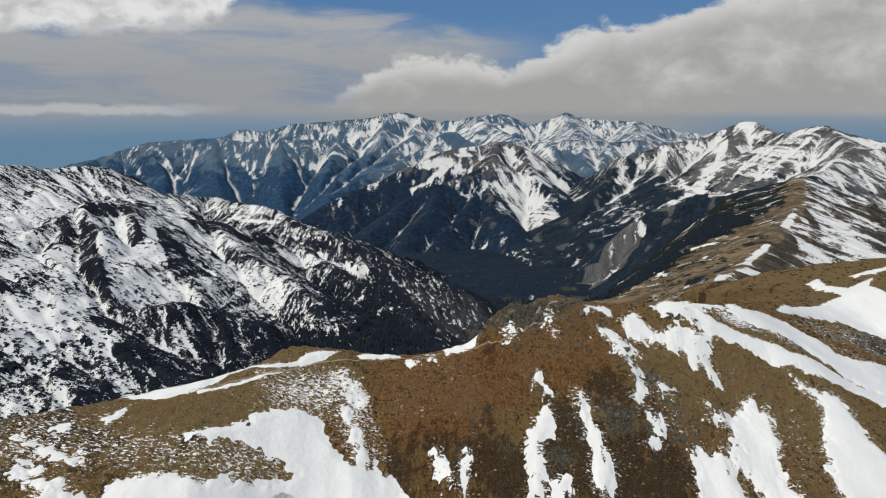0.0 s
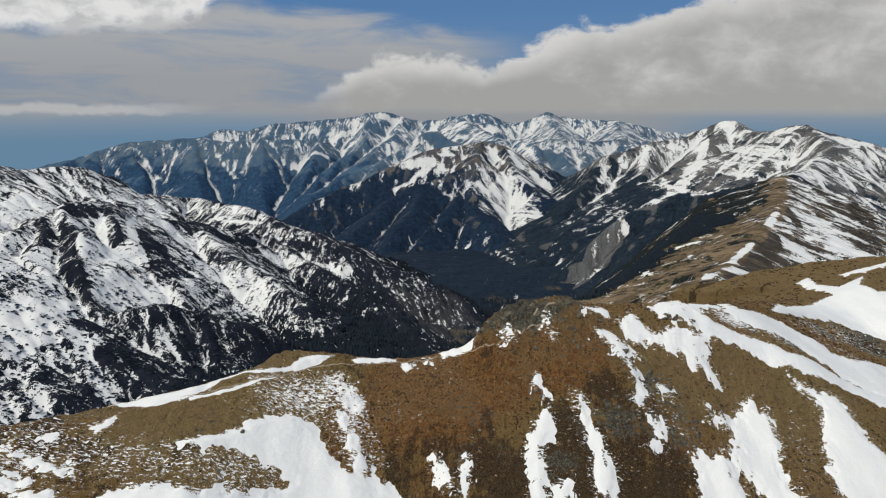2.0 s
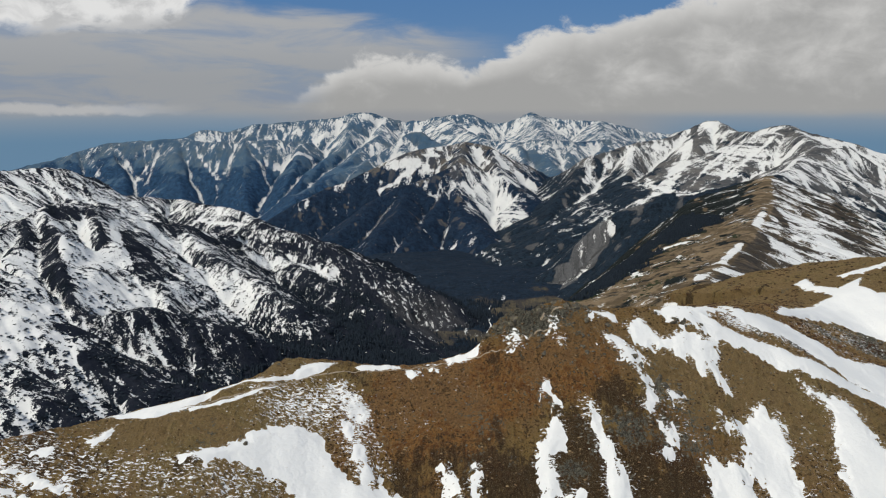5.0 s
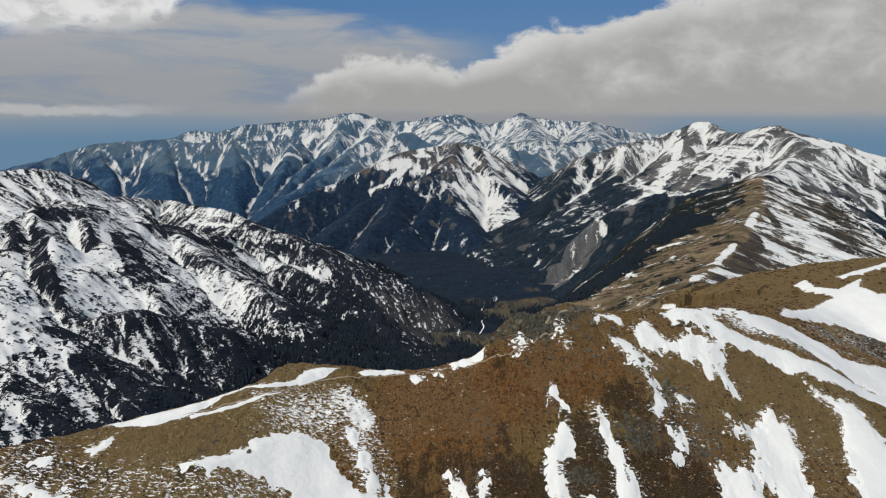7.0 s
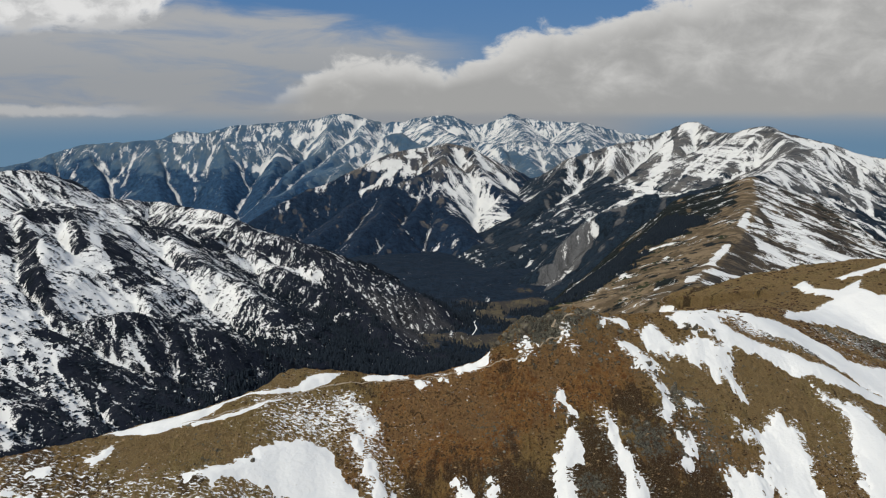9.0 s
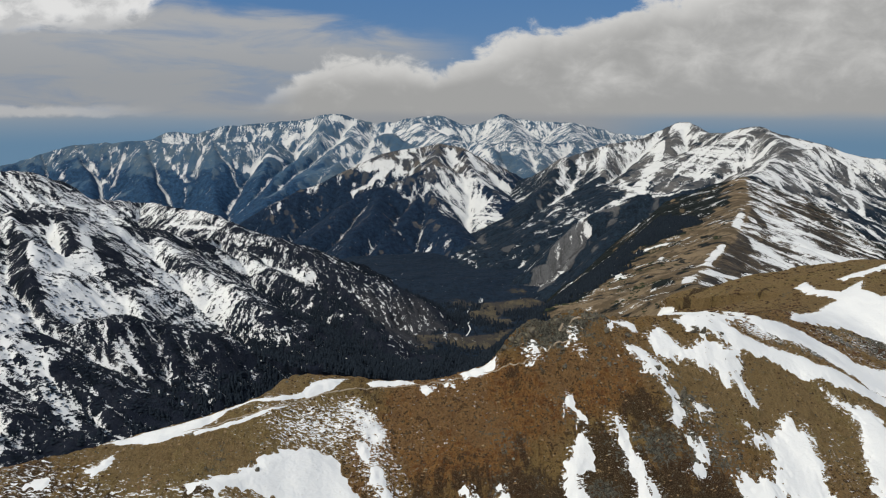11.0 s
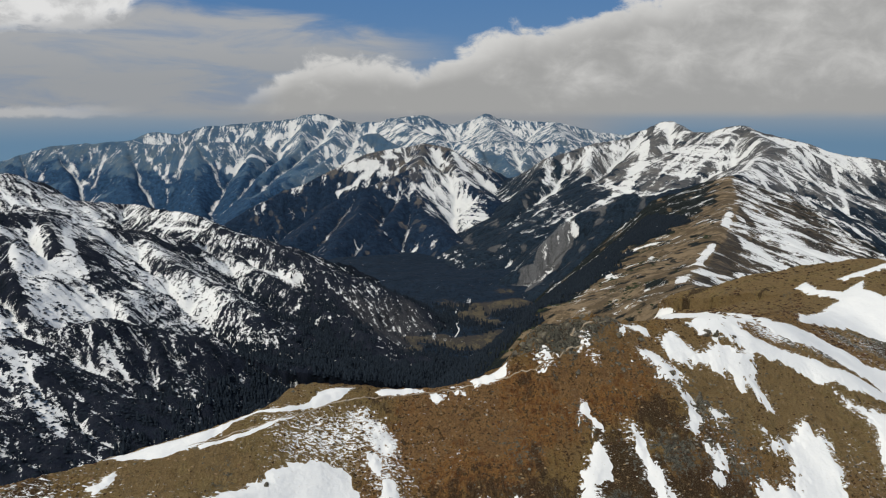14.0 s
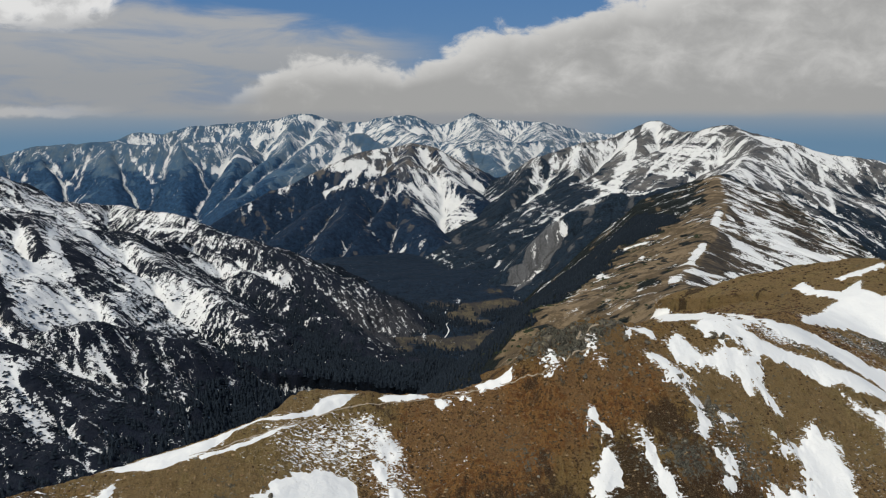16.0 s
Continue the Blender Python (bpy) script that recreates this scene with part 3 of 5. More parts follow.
band(LEFT_BANDS, -421, 715, -375, 727, 22, 0.45)
band(LEFT_BANDS, -386, 741, -315, 648, 7, 0.6)
band(LEFT_BANDS, -372, 638, -346, 595, 5, 0.6)
band(LEFT_BANDS, -348, 689, -309, 655, 4, 0.5)
band(LEFT_BANDS, -326, 798, -308, 777, 9, 0.5)
band(LEFT_BANDS, -461, 723, -413, 679, 20, 0.5)
band(LEFT_BANDS, -532, 1009, -499, 1047, 9, -1.3)
band(LEFT_BANDS, -516, 959, -422, 831, 11, -1)
band(LEFT_BANDS, -469, 878, -421, 814, 11, -0.9)
band(LEFT_BANDS, -479, 1035, -435, 964, 3.5, -0.8)
band(LEFT_BANDS, -500, 1016, -452, 948, 3.5, -0.8)
band(LEFT_BANDS, -438, 1032, -378, 940, 10, -1.2)
band(LEFT_BANDS, -407, 1018, -359, 944, 7, -0.7)
band(LEFT_BANDS, -442, 1165, -340, 1254, 17, -1)
band(LEFT_BANDS, -336, 735, -216, 779, 36, -0.12)
band(LEFT_BANDS, -364, 660, -310, 625, 20, -0.4)
band(LEFT_BANDS, -322, 824, -232, 845, 18, -0.2)
band(LEFT_BANDS, -386, 1133, -345, 1079, 7, -0.6)
band(LEFT_BANDS, -393, 765, -329, 746, 13, -0.5)
band(LEFT_BANDS, -333, 729, -284, 697, 18, -0.8)
band(LEFT_BANDS, -369, 671, -319, 626, 10, -0.5)
band(LEFT_BANDS, -411, 780, -319, 883, 1.8, -0.7)
band(LEFT_BANDS, -168, 1005, -113, 1050, 42, -0.9)
band(LEFT_BANDS, -191, 893, -94, 932, 28, -0.9)
band(LEFT_BANDS, -642, 1290, -576, 1337, 4, -0.5)
band(LEFT_BANDS, -537, 962, -502, 918, 8, -0.6)
band(LEFT_BANDS, -353, 1323, -251, 1295, 8, -0.5)
MID_BANDS = []
band(MID_BANDS, -171, 2404, -107, 2414, 14, 0.95)
band(MID_BANDS, -160, 2360, -118, 2389, 9, 0.8)
band(MID_BANDS, -226, 2328, -160, 2360, 6, 0.8)
band(MID_BANDS, -86, 2443, -38, 2447, 6, 0.6)
band(MID_BANDS, -67, 2393, -15, 2400, 5, 0.5)
band(MID_BANDS, -3, 2303, 9, 2206, 8, 0.4)
band(MID_BANDS, 34, 2256, 104, 2166, 18, 0.7)
band(MID_BANDS, 74, 2238, 148, 2119, 26, 0.8)
band(MID_BANDS, 125, 2281, 188, 2139, 30, 0.85)
band(MID_BANDS, 174, 2155, 205, 2101, 14, 0.7)
band(MID_BANDS, 147, 2105, 197, 2054, 12, 0.35)
band(MID_BANDS, 26, 2342, 75, 2278, 9, 0.35)
band(MID_BANDS, 137, 2461, 165, 2389, 11, 0.8)
band(MID_BANDS, 81, 2461, 114, 2400, 6, 0.5)
band(MID_BANDS, 199, 2380, 248, 2353, 11, 0.9)
band(MID_BANDS, 127, 2314, 194, 2314, 8, 0.5)
band(MID_BANDS, 31, 2447, 104, 2364, 9, -0.6)
band(MID_BANDS, -132, 2177, -36, 2092, 45, -1)
band(MID_BANDS, -275, 2310, -186, 2058, 40, -0.7)
band(MID_BANDS, -6, 2157, 67, 1990, 22, -1.2)
band(MID_BANDS, -239, 2393, -195, 2378, 16, -0.5)
band(MID_BANDS, 249, 2198, 215, 2006, 28, -1)
band(MID_BANDS, -24, 2386, -54, 2216, 10, -0.8)
band(MID_BANDS, -278, 2069, -328, 1995, 50, -0.6)
band(MID_BANDS, -42, 2461, 10, 2378, 8, -0.6)
PEAK_BANDS = []
band(PEAK_BANDS, 503, 1896, 547, 1961, 20, 1.2)
band(PEAK_BANDS, 547, 1961, 614, 2102, 22, 1.2)
band(PEAK_BANDS, 614, 2102, 709, 2354, 12, 0.9)
band(PEAK_BANDS, 514, 2069, 501, 1898, 9, 0.9)
band(PEAK_BANDS, 785, 2442, 781, 2371, 14, 1.1)
band(PEAK_BANDS, 778, 2333, 816, 2304, 10, 0.8)
band(PEAK_BANDS, 723, 2434, 675, 2379, 9, 0.8)
band(PEAK_BANDS, 532, 2350, 498, 2224, 12, 0.8)
band(PEAK_BANDS, 586, 2363, 636, 2358, 10, 0.6)
band(PEAK_BANDS, 825, 2115, 845, 2056, 10, 1)
band(PEAK_BANDS, 814, 2010, 636, 1848, 5, 0.8)
band(PEAK_BANDS, 812, 2119, 635, 1932, 5, 0.8)
band(PEAK_BANDS, 795, 2153, 577, 1871, 5, 0.7)
band(PEAK_BANDS, 833, 1888, 757, 1892, 7, 0.9)
band(PEAK_BANDS, 740, 1699, 631, 1546, 7, 0.9)
band(PEAK_BANDS, 868, 1972, 1044, 1896, 20, 1.1)
band(PEAK_BANDS, 921, 1961, 1010, 1884, 13, 0.9)
band(PEAK_BANDS, 701, 1577, 679, 1422, 5, 0.9)
band(PEAK_BANDS, 787, 1665, 776, 1489, 5, 0.9)
band(PEAK_BANDS, 851, 1724, 852, 1548, 5, 0.8)
band(PEAK_BANDS, 1000, 1863, 871, 1539, 6, 0.8)
band(PEAK_BANDS, 326, 1619, 334, 1594, 7, 0.9)
band(PEAK_BANDS, 461, 1586, 560, 1529, 4, 1.1)
band(PEAK_BANDS, 610, 1506, 593, 1443, 4, 0.9)
band(PEAK_BANDS, 595, 1439, 649, 1468, 4, 0.9)
band(PEAK_BANDS, 430, 1548, 415, 1447, 3.5, 0.8)
band(PEAK_BANDS, 510, 1506, 454, 1439, 3.5, 0.8)
band(PEAK_BANDS, 356, 2174, 404, 2283, 9, 0.5)
band(PEAK_BANDS, 748, 2463, 706, 2287, 9, -1)
band(PEAK_BANDS, 798, 2270, 690, 2108, 7, -0.6)
band(PEAK_BANDS, 846, 2022, 858, 1964, 9, -1)
band(PEAK_BANDS, 841, 1787, 981, 1909, 10, -1)
band(PEAK_BANDS, 429, 2148, 442, 1928, 22, -1)
band(PEAK_BANDS, 345, 2211, 267, 2085, 28, -0.8)
band(PEAK_BANDS, 593, 1502, 465, 1535, 36, -1)
band(PEAK_BANDS, 389, 1590, 287, 1460, 36, -1)
band(PEAK_BANDS, 641, 1487, 782, 1573, 8, -0.5)
SPUR_BANDS = []
band(SPUR_BANDS, 445, 1103, 394, 996, 5, 1.7)
band(SPUR_BANDS, 336, 887, 278, 776, 4.5, 1.7)
band(SPUR_BANDS, 256, 726, 297, 750, 6, 1.3)
band(SPUR_BANDS, 323, 772, 390, 828, 9, 1.1)
band(SPUR_BANDS, 503, 1138, 469, 928, 42, 0.6)
band(SPUR_BANDS, 393, 929, 398, 846, 18, 0.55)
band(SPUR_BANDS, 477, 929, 586, 1024, 18, 0.5)
band(SPUR_BANDS, 281, 1044, 366, 1026, 2, 1.8)
band(SPUR_BANDS, 265, 905, 282, 940, 4, 1.2)
band(SPUR_BANDS, 212, 650, 245, 715, 3.5, 1.5)
band(SPUR_BANDS, 222, 923, 214, 867, 4, 1)
band(SPUR_BANDS, 376, 932, 284, 754, 12, -1.2)
band(SPUR_BANDS, 477, 1159, 455, 1049, 8, -1)
band(SPUR_BANDS, 554, 1156, 609, 1128, 7, -0.6)
band(SPUR_BANDS, 427, 943, 466, 951, 5, -0.6)
FAR_BANDS = []
band(FAR_BANDS, -1746, 4063, -1512, 3827, 7, 0.6)
band(FAR_BANDS, -1523, 4072, -1504, 3827, 7, 0.6)
band(FAR_BANDS, -1591, 4038, -1517, 3858, 5, 0.5)
band(FAR_BANDS, -1318, 4007, -1153, 3809, 8, 0.6)
band(FAR_BANDS, -1099, 3995, -1139, 3809, 8, 0.6)
band(FAR_BANDS, -1216, 4001, -1151, 3821, 6, 0.5)
band(FAR_BANDS, -1015, 4001, -927, 3914, 9, 0.7)
band(FAR_BANDS, -886, 3914, -730, 4001, 15, 1)
band(FAR_BANDS, -878, 4032, -802, 3927, 9, 0.6)
band(FAR_BANDS, -717, 4193, -592, 4280, 18, 0.9)
band(FAR_BANDS, -660, 4106, -604, 4137, 9, 0.9)
band(FAR_BANDS, -502, 4305, -381, 4317, 18, 0.9)
band(FAR_BANDS, -415, 4026, -302, 3260, 11, 0.9)
band(FAR_BANDS, -311, 3232, -222, 3300, 13, 0.9)
band(FAR_BANDS, -389, 4051, -225, 3350, 14, 0.6)
band(FAR_BANDS, -72, 4218, 141, 4292, 20, 1.1)
band(FAR_BANDS, -1906, 4057, -1746, 3871, 12, 0.2)
band(FAR_BANDS, 240, 3486, 286, 3294, 8, 0.5)
band(FAR_BANDS, 439, 3387, 466, 3304, 8, 0.5)
band(FAR_BANDS, 556, 3431, 596, 3375, 8, 0.5)
band(FAR_BANDS, -167, 3387, -93, 3325, 26, -1.2)
band(FAR_BANDS, -524, 4224, -463, 4206, 18, -1)
band(FAR_BANDS, -581, 3970, -656, 3803, 40, -0.7)
band(FAR_BANDS, 328, 3362, 386, 3232, 26, -0.9)
band(FAR_BANDS, -1400, 4032, -1285, 3747, 14, -0.6)

# ---- the land ----
def sheet(name, x, y, z, material, attrs=None, keep=None):
    """A mesh over a grid of places; faces where keep is false are left out."""
    rows, cols = x.shape
    index = np.arange(rows * cols).reshape(rows, cols)
    quads = np.stack([index[:-1, :-1], index[:-1, 1:], index[1:, 1:], index[1:, :-1]], -1).reshape(-1, 4)
    points = np.stack([x, y, z], -1).reshape(-1, 3)
    if keep is not None:
        quads = quads[keep.reshape(-1)[quads].any(1)]
        used = np.unique(quads)
        back = np.zeros(rows * cols, int)
        back[used] = np.arange(len(used))
        quads, points = back[quads], points[used]
    me = bpy.data.meshes.new(name)
    me.vertices.add(len(points))
    me.vertices.foreach_set("co", points.astype(np.float32).ravel())
    me.loops.add(quads.size)
    me.loops.foreach_set("vertex_index", quads.astype(np.int32).ravel())
    me.polygons.add(len(quads))
    me.polygons.foreach_set("loop_start", np.arange(0, quads.size, 4, dtype=np.int32))
    me.polygons.foreach_set("use_smooth", np.ones(len(quads), bool))
    for key, value in (attrs or {}).items():
        value = np.broadcast_to(value, x.shape).reshape(-1)
        if keep is not None:
            value = value[used]
        me.attributes.new(key, "FLOAT", "POINT").data.foreach_set("value", value.astype(np.float32))
    me.update(calc_edges=True)
    me.materials.append(material)
    return new(name, me)


def grid(x0, x1, y0, y1, step):
    return np.meshgrid(np.arange(x0, x1 + step, step), np.arange(y0, y1 + step, step))


def inside_distance(x, y, outline):
    """Distance to a closed outline, positive inside."""
    p = np.array(outline)
    best, odd = np.full(x.shape, 1e9), np.zeros(x.shape, bool)
    for a, b in zip(p, np.roll(p, -1, 0)):
        e = b - a
        t = np.clip(((x - a[0]) * e[0] + (y - a[1]) * e[1]) / max(1e-9, e @ e), 0, 1)
        best = np.minimum(best, (x - a[0] - t * e[0]) ** 2 + (y - a[1] - t * e[1]) ** 2)
        if a[1] != b[1]:
            odd ^= ((a[1] > y) != (b[1] > y)) & (x < a[0] + (y - a[1]) / (b[1] - a[1]) * e[0])
    return np.where(odd, 1, -1) * np.sqrt(best)


def blobs(x, y, rows):
    """Sum of soft round areas, rows of (x, y, radius, amount)."""
    total = np.zeros(x.shape)
    for cx, cy, r, a in rows:
        total += a * np.exp(-((x - cx) ** 2 + (y - cy) ** 2) / r**2)
    return total


def bands(x, y, rows):
    """Sum of soft bands, rows of (x0, y0, x1, y1, half width, amount)."""
    total = np.zeros(x.shape)
    for x0, y0, x1, y1, r, a in rows:
        ex, ey = x1 - x0, y1 - y0
        t = np.clip(((x - x0) * ex + (y - y0) * ey) / max(1.0, ex * ex + ey * ey), 0, 1)
        total += a * np.exp(-(((x - x0 - t * ex) ** 2 + (y - y0 - t * ey) ** 2) / r**2) ** 1.5)
    return total


# valley floor and the ground under everything, out to the edge of sight
def floor_height(x, y):
    z = 30 - 30 * smooth(1400, 2300, y) - 190 * smooth(2300, 4300, y) - 30 * smooth(0, -900, x) * smooth(1500, 2500, y)
    return z + 14 * fbm(x, y, 260, 4, 5) + 3 * fbm(x, y, 40, 3, 6)


gx, gy = grid(-4300, 4300, -2000, 4400, 40)
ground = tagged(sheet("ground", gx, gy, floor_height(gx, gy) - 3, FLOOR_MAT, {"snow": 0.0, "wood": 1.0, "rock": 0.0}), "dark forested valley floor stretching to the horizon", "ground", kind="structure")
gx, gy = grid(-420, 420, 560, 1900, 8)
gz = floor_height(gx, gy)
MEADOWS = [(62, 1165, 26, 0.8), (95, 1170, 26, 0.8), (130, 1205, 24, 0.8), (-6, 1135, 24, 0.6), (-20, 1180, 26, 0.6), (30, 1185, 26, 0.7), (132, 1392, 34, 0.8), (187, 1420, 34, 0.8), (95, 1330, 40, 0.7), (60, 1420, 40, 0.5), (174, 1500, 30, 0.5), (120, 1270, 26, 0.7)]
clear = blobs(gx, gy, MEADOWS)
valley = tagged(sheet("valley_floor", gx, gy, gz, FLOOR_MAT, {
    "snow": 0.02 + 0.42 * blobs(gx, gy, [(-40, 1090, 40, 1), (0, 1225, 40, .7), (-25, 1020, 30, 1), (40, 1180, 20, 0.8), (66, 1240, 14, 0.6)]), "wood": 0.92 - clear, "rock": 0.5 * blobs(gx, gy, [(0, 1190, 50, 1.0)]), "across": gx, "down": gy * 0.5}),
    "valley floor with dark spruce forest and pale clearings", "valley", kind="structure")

# the near ridge
step = 0.5
nx, ny = grid(-132, 262, 138, 475, step)
nz = near_height(nx, ny)
snow_reach = np.full(nx.shape, -9.0)
for ragged, outline in SNOW_PATCHES:
    snow_reach = np.maximum(snow_reach, np.clip(inside_distance(nx, ny, outline) / (0.5 + ragged), -9, 1.0))
knoll = blobs(nx, ny, [(36, 256, 17, 1.0), (22, 252, 9, 0.6), (75, 235, 12, 0.5), (85, 262, 10, 0.5), (62, 240, 9, .4), (95, 270, 9, .4)])
gullies = blobs(nx, ny, [(40, 205, 14, 0.5), (62, 215, 10, 0.45), (78, 224, 10, 0.5), (18, 215, 12, 0.25)])
nz = nz + 4.6 * knoll * (ridged(nx / 7, ny / 5, 4, 78) - 0.5) + 1.6 * knoll * (ridged(nx / 2.8 + 0.4 * ny, ny / 3.4, 2, 86) - 0.5) + 0.7 * fbm(nx, ny, 2.8, 3, 79) * (1 - 0.75 * smooth(-2.5, 0.3, snow_reach)) + 1.5 * smooth(-45, -15, nx) * smooth(150, 95, nx) * (ridged((nx + 0.12 * ny) / 5.5 + 0.5 * fbm(nx, ny, 9, 3, 87), ny / 26, 3, 88) - 0.5) * smooth(252, 240, ny - 0.3 * np.maximum(nx - 42, 0))
dry = 0.16 + blobs(nx, ny, [(-75, 200, 30, 0.9), (-50, 225, 22, 0.6), (-58, 190, 16, 0.5), (-25, 232, 10, 0.35), (34, 254, 16, 0.35), (75, 238, 22, 0.25), (118, 258, 34, 0.40), (100, 225, 26, 0.3), (145, 245, 25, 0.4), (220, 440, 60, 0.8), (150, 400, 60, 0.8), (190, 450, 50, 0.6), (170, 340, 40, 0.4)]) - gullies
STONY = [(117, 275, 138, 281, 6, 0.6), (138, 281, 170, 280, 7, 0.6), (156, 315, 189, 319, 9, 0.6), (177, 329, 200, 342, 9, 0.5)]
rippled = blobs(nx, ny, [(-46, 214, 14, 0.46), (-34, 221, 9, 0.4), (-24, 206, 6, 0.4), (-104, 176, 22, 0.5), (-70, 180, 10, 0.4), (-22, 214, 6, 0.40), (-52, 181, 9, 0.45), (-8, 222, 7, 0.22), (160, 330, 25, 0.1)]) + 0.5 * bands(nx, ny, STONY)
CRUST = [(108, 276, 163, 277, 5, 0.42), (147, 304, 192, 328, 7, 0.36), (89, 269, 112, 276, 4, 0.3), (154, 295, 176, 300, 5, 0.34), (-24, 221, -14, 204, 3.5, 0.36), (-31, 227, -24, 220, 4, 0.36), (-101, 179, -81, 177, 9, 0.42), (-62, 181, -44, 188, 8, 0.42), (-52, 217, -28, 223, 8, 0.4), (-4, 241, 9, 232, 5, 0.16), (-14, 232, -4, 220, 5, 0.14), (81, 226, 86, 215, 5, 0.2), (120, 238, 119, 219, 5, 0.25), (71, 236, 75, 223, 5, 0.2)]
rippled = np.maximum(rippled, bands(nx, ny, CRUST))
shade_u = nx + 0.12 * ny + 4 * fbm(nx, ny, 30, 3, 82)
turf = 0.37 + 0.45 * fbm(nx, ny, 3.2, 4, 85, 0.6) + 0.85 * fbm(shade_u, ny * 0.35, 13, 4, 83) + 0.7 * fbm(nx, ny, 30, 3, 84) + 0.35 * (0.6 - ridged(shade_u / 27, 0 * ny, 2, 21)) + blobs(nx, ny, [(46, 214, 22, 0.5), (-15, 225, 20, -0.3), (20, 232, 12, 0.25), (-2, 215, 8, 0.3), (-12, 196, 20, -0.3), (125, 235, 35, -0.3), (160, 370, 60, -0.6), (215, 440, 50, -0.6), (18, 203, 10, 0.3), (40, 203, 10, 0.6), (48, 206, 6, 0.9), (60, 204, 8, 0.6), (75, 205, 14, 0.3), (40, 250, 12, -0.4), (100, 262, 30, -0.4), (-80, 196, 30, -0.5), (-108, 174, 22, 0.6), (-62, 178, 12, 0.4)])
beyond = smooth(296, 330, ny - 0.25 * nx)
turf = turf + beyond * (0.05 + 1.5 * fbm(0.9 * nx + 0.42 * ny, 7.0 * (ny - 0.46 * nx), 70, 5, 90, 0.6)) + blobs(nx, ny, [(43, 214, 7, 0.9), (39, 205, 8, 1), (18, 200, 10, 0.6), (5, 207, 8, 0.5), (-10, 203, 8, 0.5), (-68, 183, 8, 0.7), (-90, 179, 12, 0.6), (-103, 185, 10, 0.5), (36, 223, 7, 0.5), (-4, 223, 6, 0.4), (-44, 218, 5, 0.4), (53, 230, 6, 0.5), (77, 212, 8, 0.4)])
dry = dry + blobs(nx, ny, [(-70, 202, 13, 0.9), (-52, 204, 14, 0.7), (-38, 224, 9, 0.5), (77, 246, 10, 0.5), (96, 252, 11, 0.7), (106, 247, 12, 0.7), (126, 248, 10, 0.7), (79, 232, 9, 0.4), (75, 252, 8, 0.4), (-68, 181, 12, 0.5)])
rust = 0.25 + 0.5 * fbm(nx, ny, 22, 4, 89) + blobs(nx, ny, [(-14, 227, 12, 0.8), (-4, 233, 11, 0.7), (7, 225, 12, 0.7), (-3, 212, 12, 0.7), (13, 242, 10, 0.6), (38, 238, 10, 0.8), (27, 230, 10, 0.8), (-24, 217, 8, 0.6), (52, 241, 8, 0.6), (-78, 189, 9, 0.7), (-49, 227, 8, 0.6), (15, 210, 10, 0.4), (75, 220, 8, 0.4)]) - 0.5 * np.clip(dry - 0.3, 0, 1)
lichen = blobs(nx, ny, [(57, 223, 7, 0.8), (61, 218, 8, 0.8), (70, 234, 5, 0.6), (40, 247, 9, 0.5), (63, 243, 5, 0.6), (57, 251, 5, 0.5), (23, 247, 8, 0.5), (33, 253, 8, 0.5), (42, 206, 6, 0.7), (96, 218, 5, 0.4), (19, 218, 7, 0.3)])
near_ridge = tagged(new("mountain_ridge"), "brown withered grass mountain ridge with rocky knoll", "ridge")
near_slope = sheet("slope", nx, ny, nz, HEATH, {
    "rust": rust, "rock": 0.08 + 0.5 * lichen + 0.4 * knoll + 0.4 * gullies + 0.55 * fbm(nx, ny, 18, 5, 80) + bands(nx, ny, STONY), "dry": dry, "turf": turf, "snow": np.maximum(0.76 * rippled + 0.07, 0.41 + 0.11 * snow_reach)},
                   (nx > 30) | (ny < np.interp(nx, NEAR[0], NEAR[1][0][0]) + 22))
near_slope.parent = near_ridge

# the long spur that runs back from the saddle to the right-hand peaks
SPUR = []
ridge(SPUR, 0.5, 0.3, (212, 392, 301), (207, 445, 294), (197, 560, 263), (223, 674, 243))
ridge(SPUR, 0.35, 0.33, (223, 674, 243), (252, 730, 238), (320, 860, 234), (395, 1000, 238), (444, 1100, 240), (509, 1250, 239), (566, 1400, 248), (604, 1491, 252))
gx, gy = grid(-20, 720, 385, 1500, 2.8)
z, across, down = massif(gx, gy, SPUR, 24, 4, 8, 6, 0.0, 300, 11)
_, _, sd = along(gx, gy, spline(SPUR[0] + SPUR[1][1:]))
z = z - 0.5 * np.maximum(0, sd - 135 + 12 * fbm(gx, gy, 80, 3, 10))
z, hollow, runnel, flow = weathered(z + 3.0 * fbm(gx, gy, 44, 5, 12), 2.8, 9, 3, 12)
right = smooth(-2, -12, sd + 5 * fbm(gx, gy, 30, 3, 13))
share = 0.03 + 0.28 * right * smooth(640, 740, gy) + bands(gx, gy, SPUR_BANDS) + blobs(gx, gy, [(210, 440, 18, 0.4)])
snow = cover(share, (1.0, fbm(gx, gy, 42, 5, 15)), (0.2, hollow), (0.4, flow), (0.8, streaks(z, 18, 12, 2)), (0.25, fbm(gx, gy, 12, 3, 19)))
below = smooth(-12, 22, gy - np.interp(gx, [40, 117, 150, 185, 235, 290, 340, 400, 480], [600, 735, 800, 850, 930, 1050, 1095, 1155, 1265]) + 50 * fbm(gx, gy, 45, 4, 18)) * smooth(14, 45, sd)
wood = cover(0.04 + 0.95 * below + 0.95 * smooth(200, 150, z + 25 * fbm(gx, gy, 60, 3, 17)) * (1 - right) + 0.10 * (1 - right) + 0.35 * right * smooth(560, 680, gx), (1, fbm(gx, gy, 24, 4, 16)))
spur = tagged(new("mountain_spur"), "long brown grassy mountain spur with snow along its crest", "ridge")
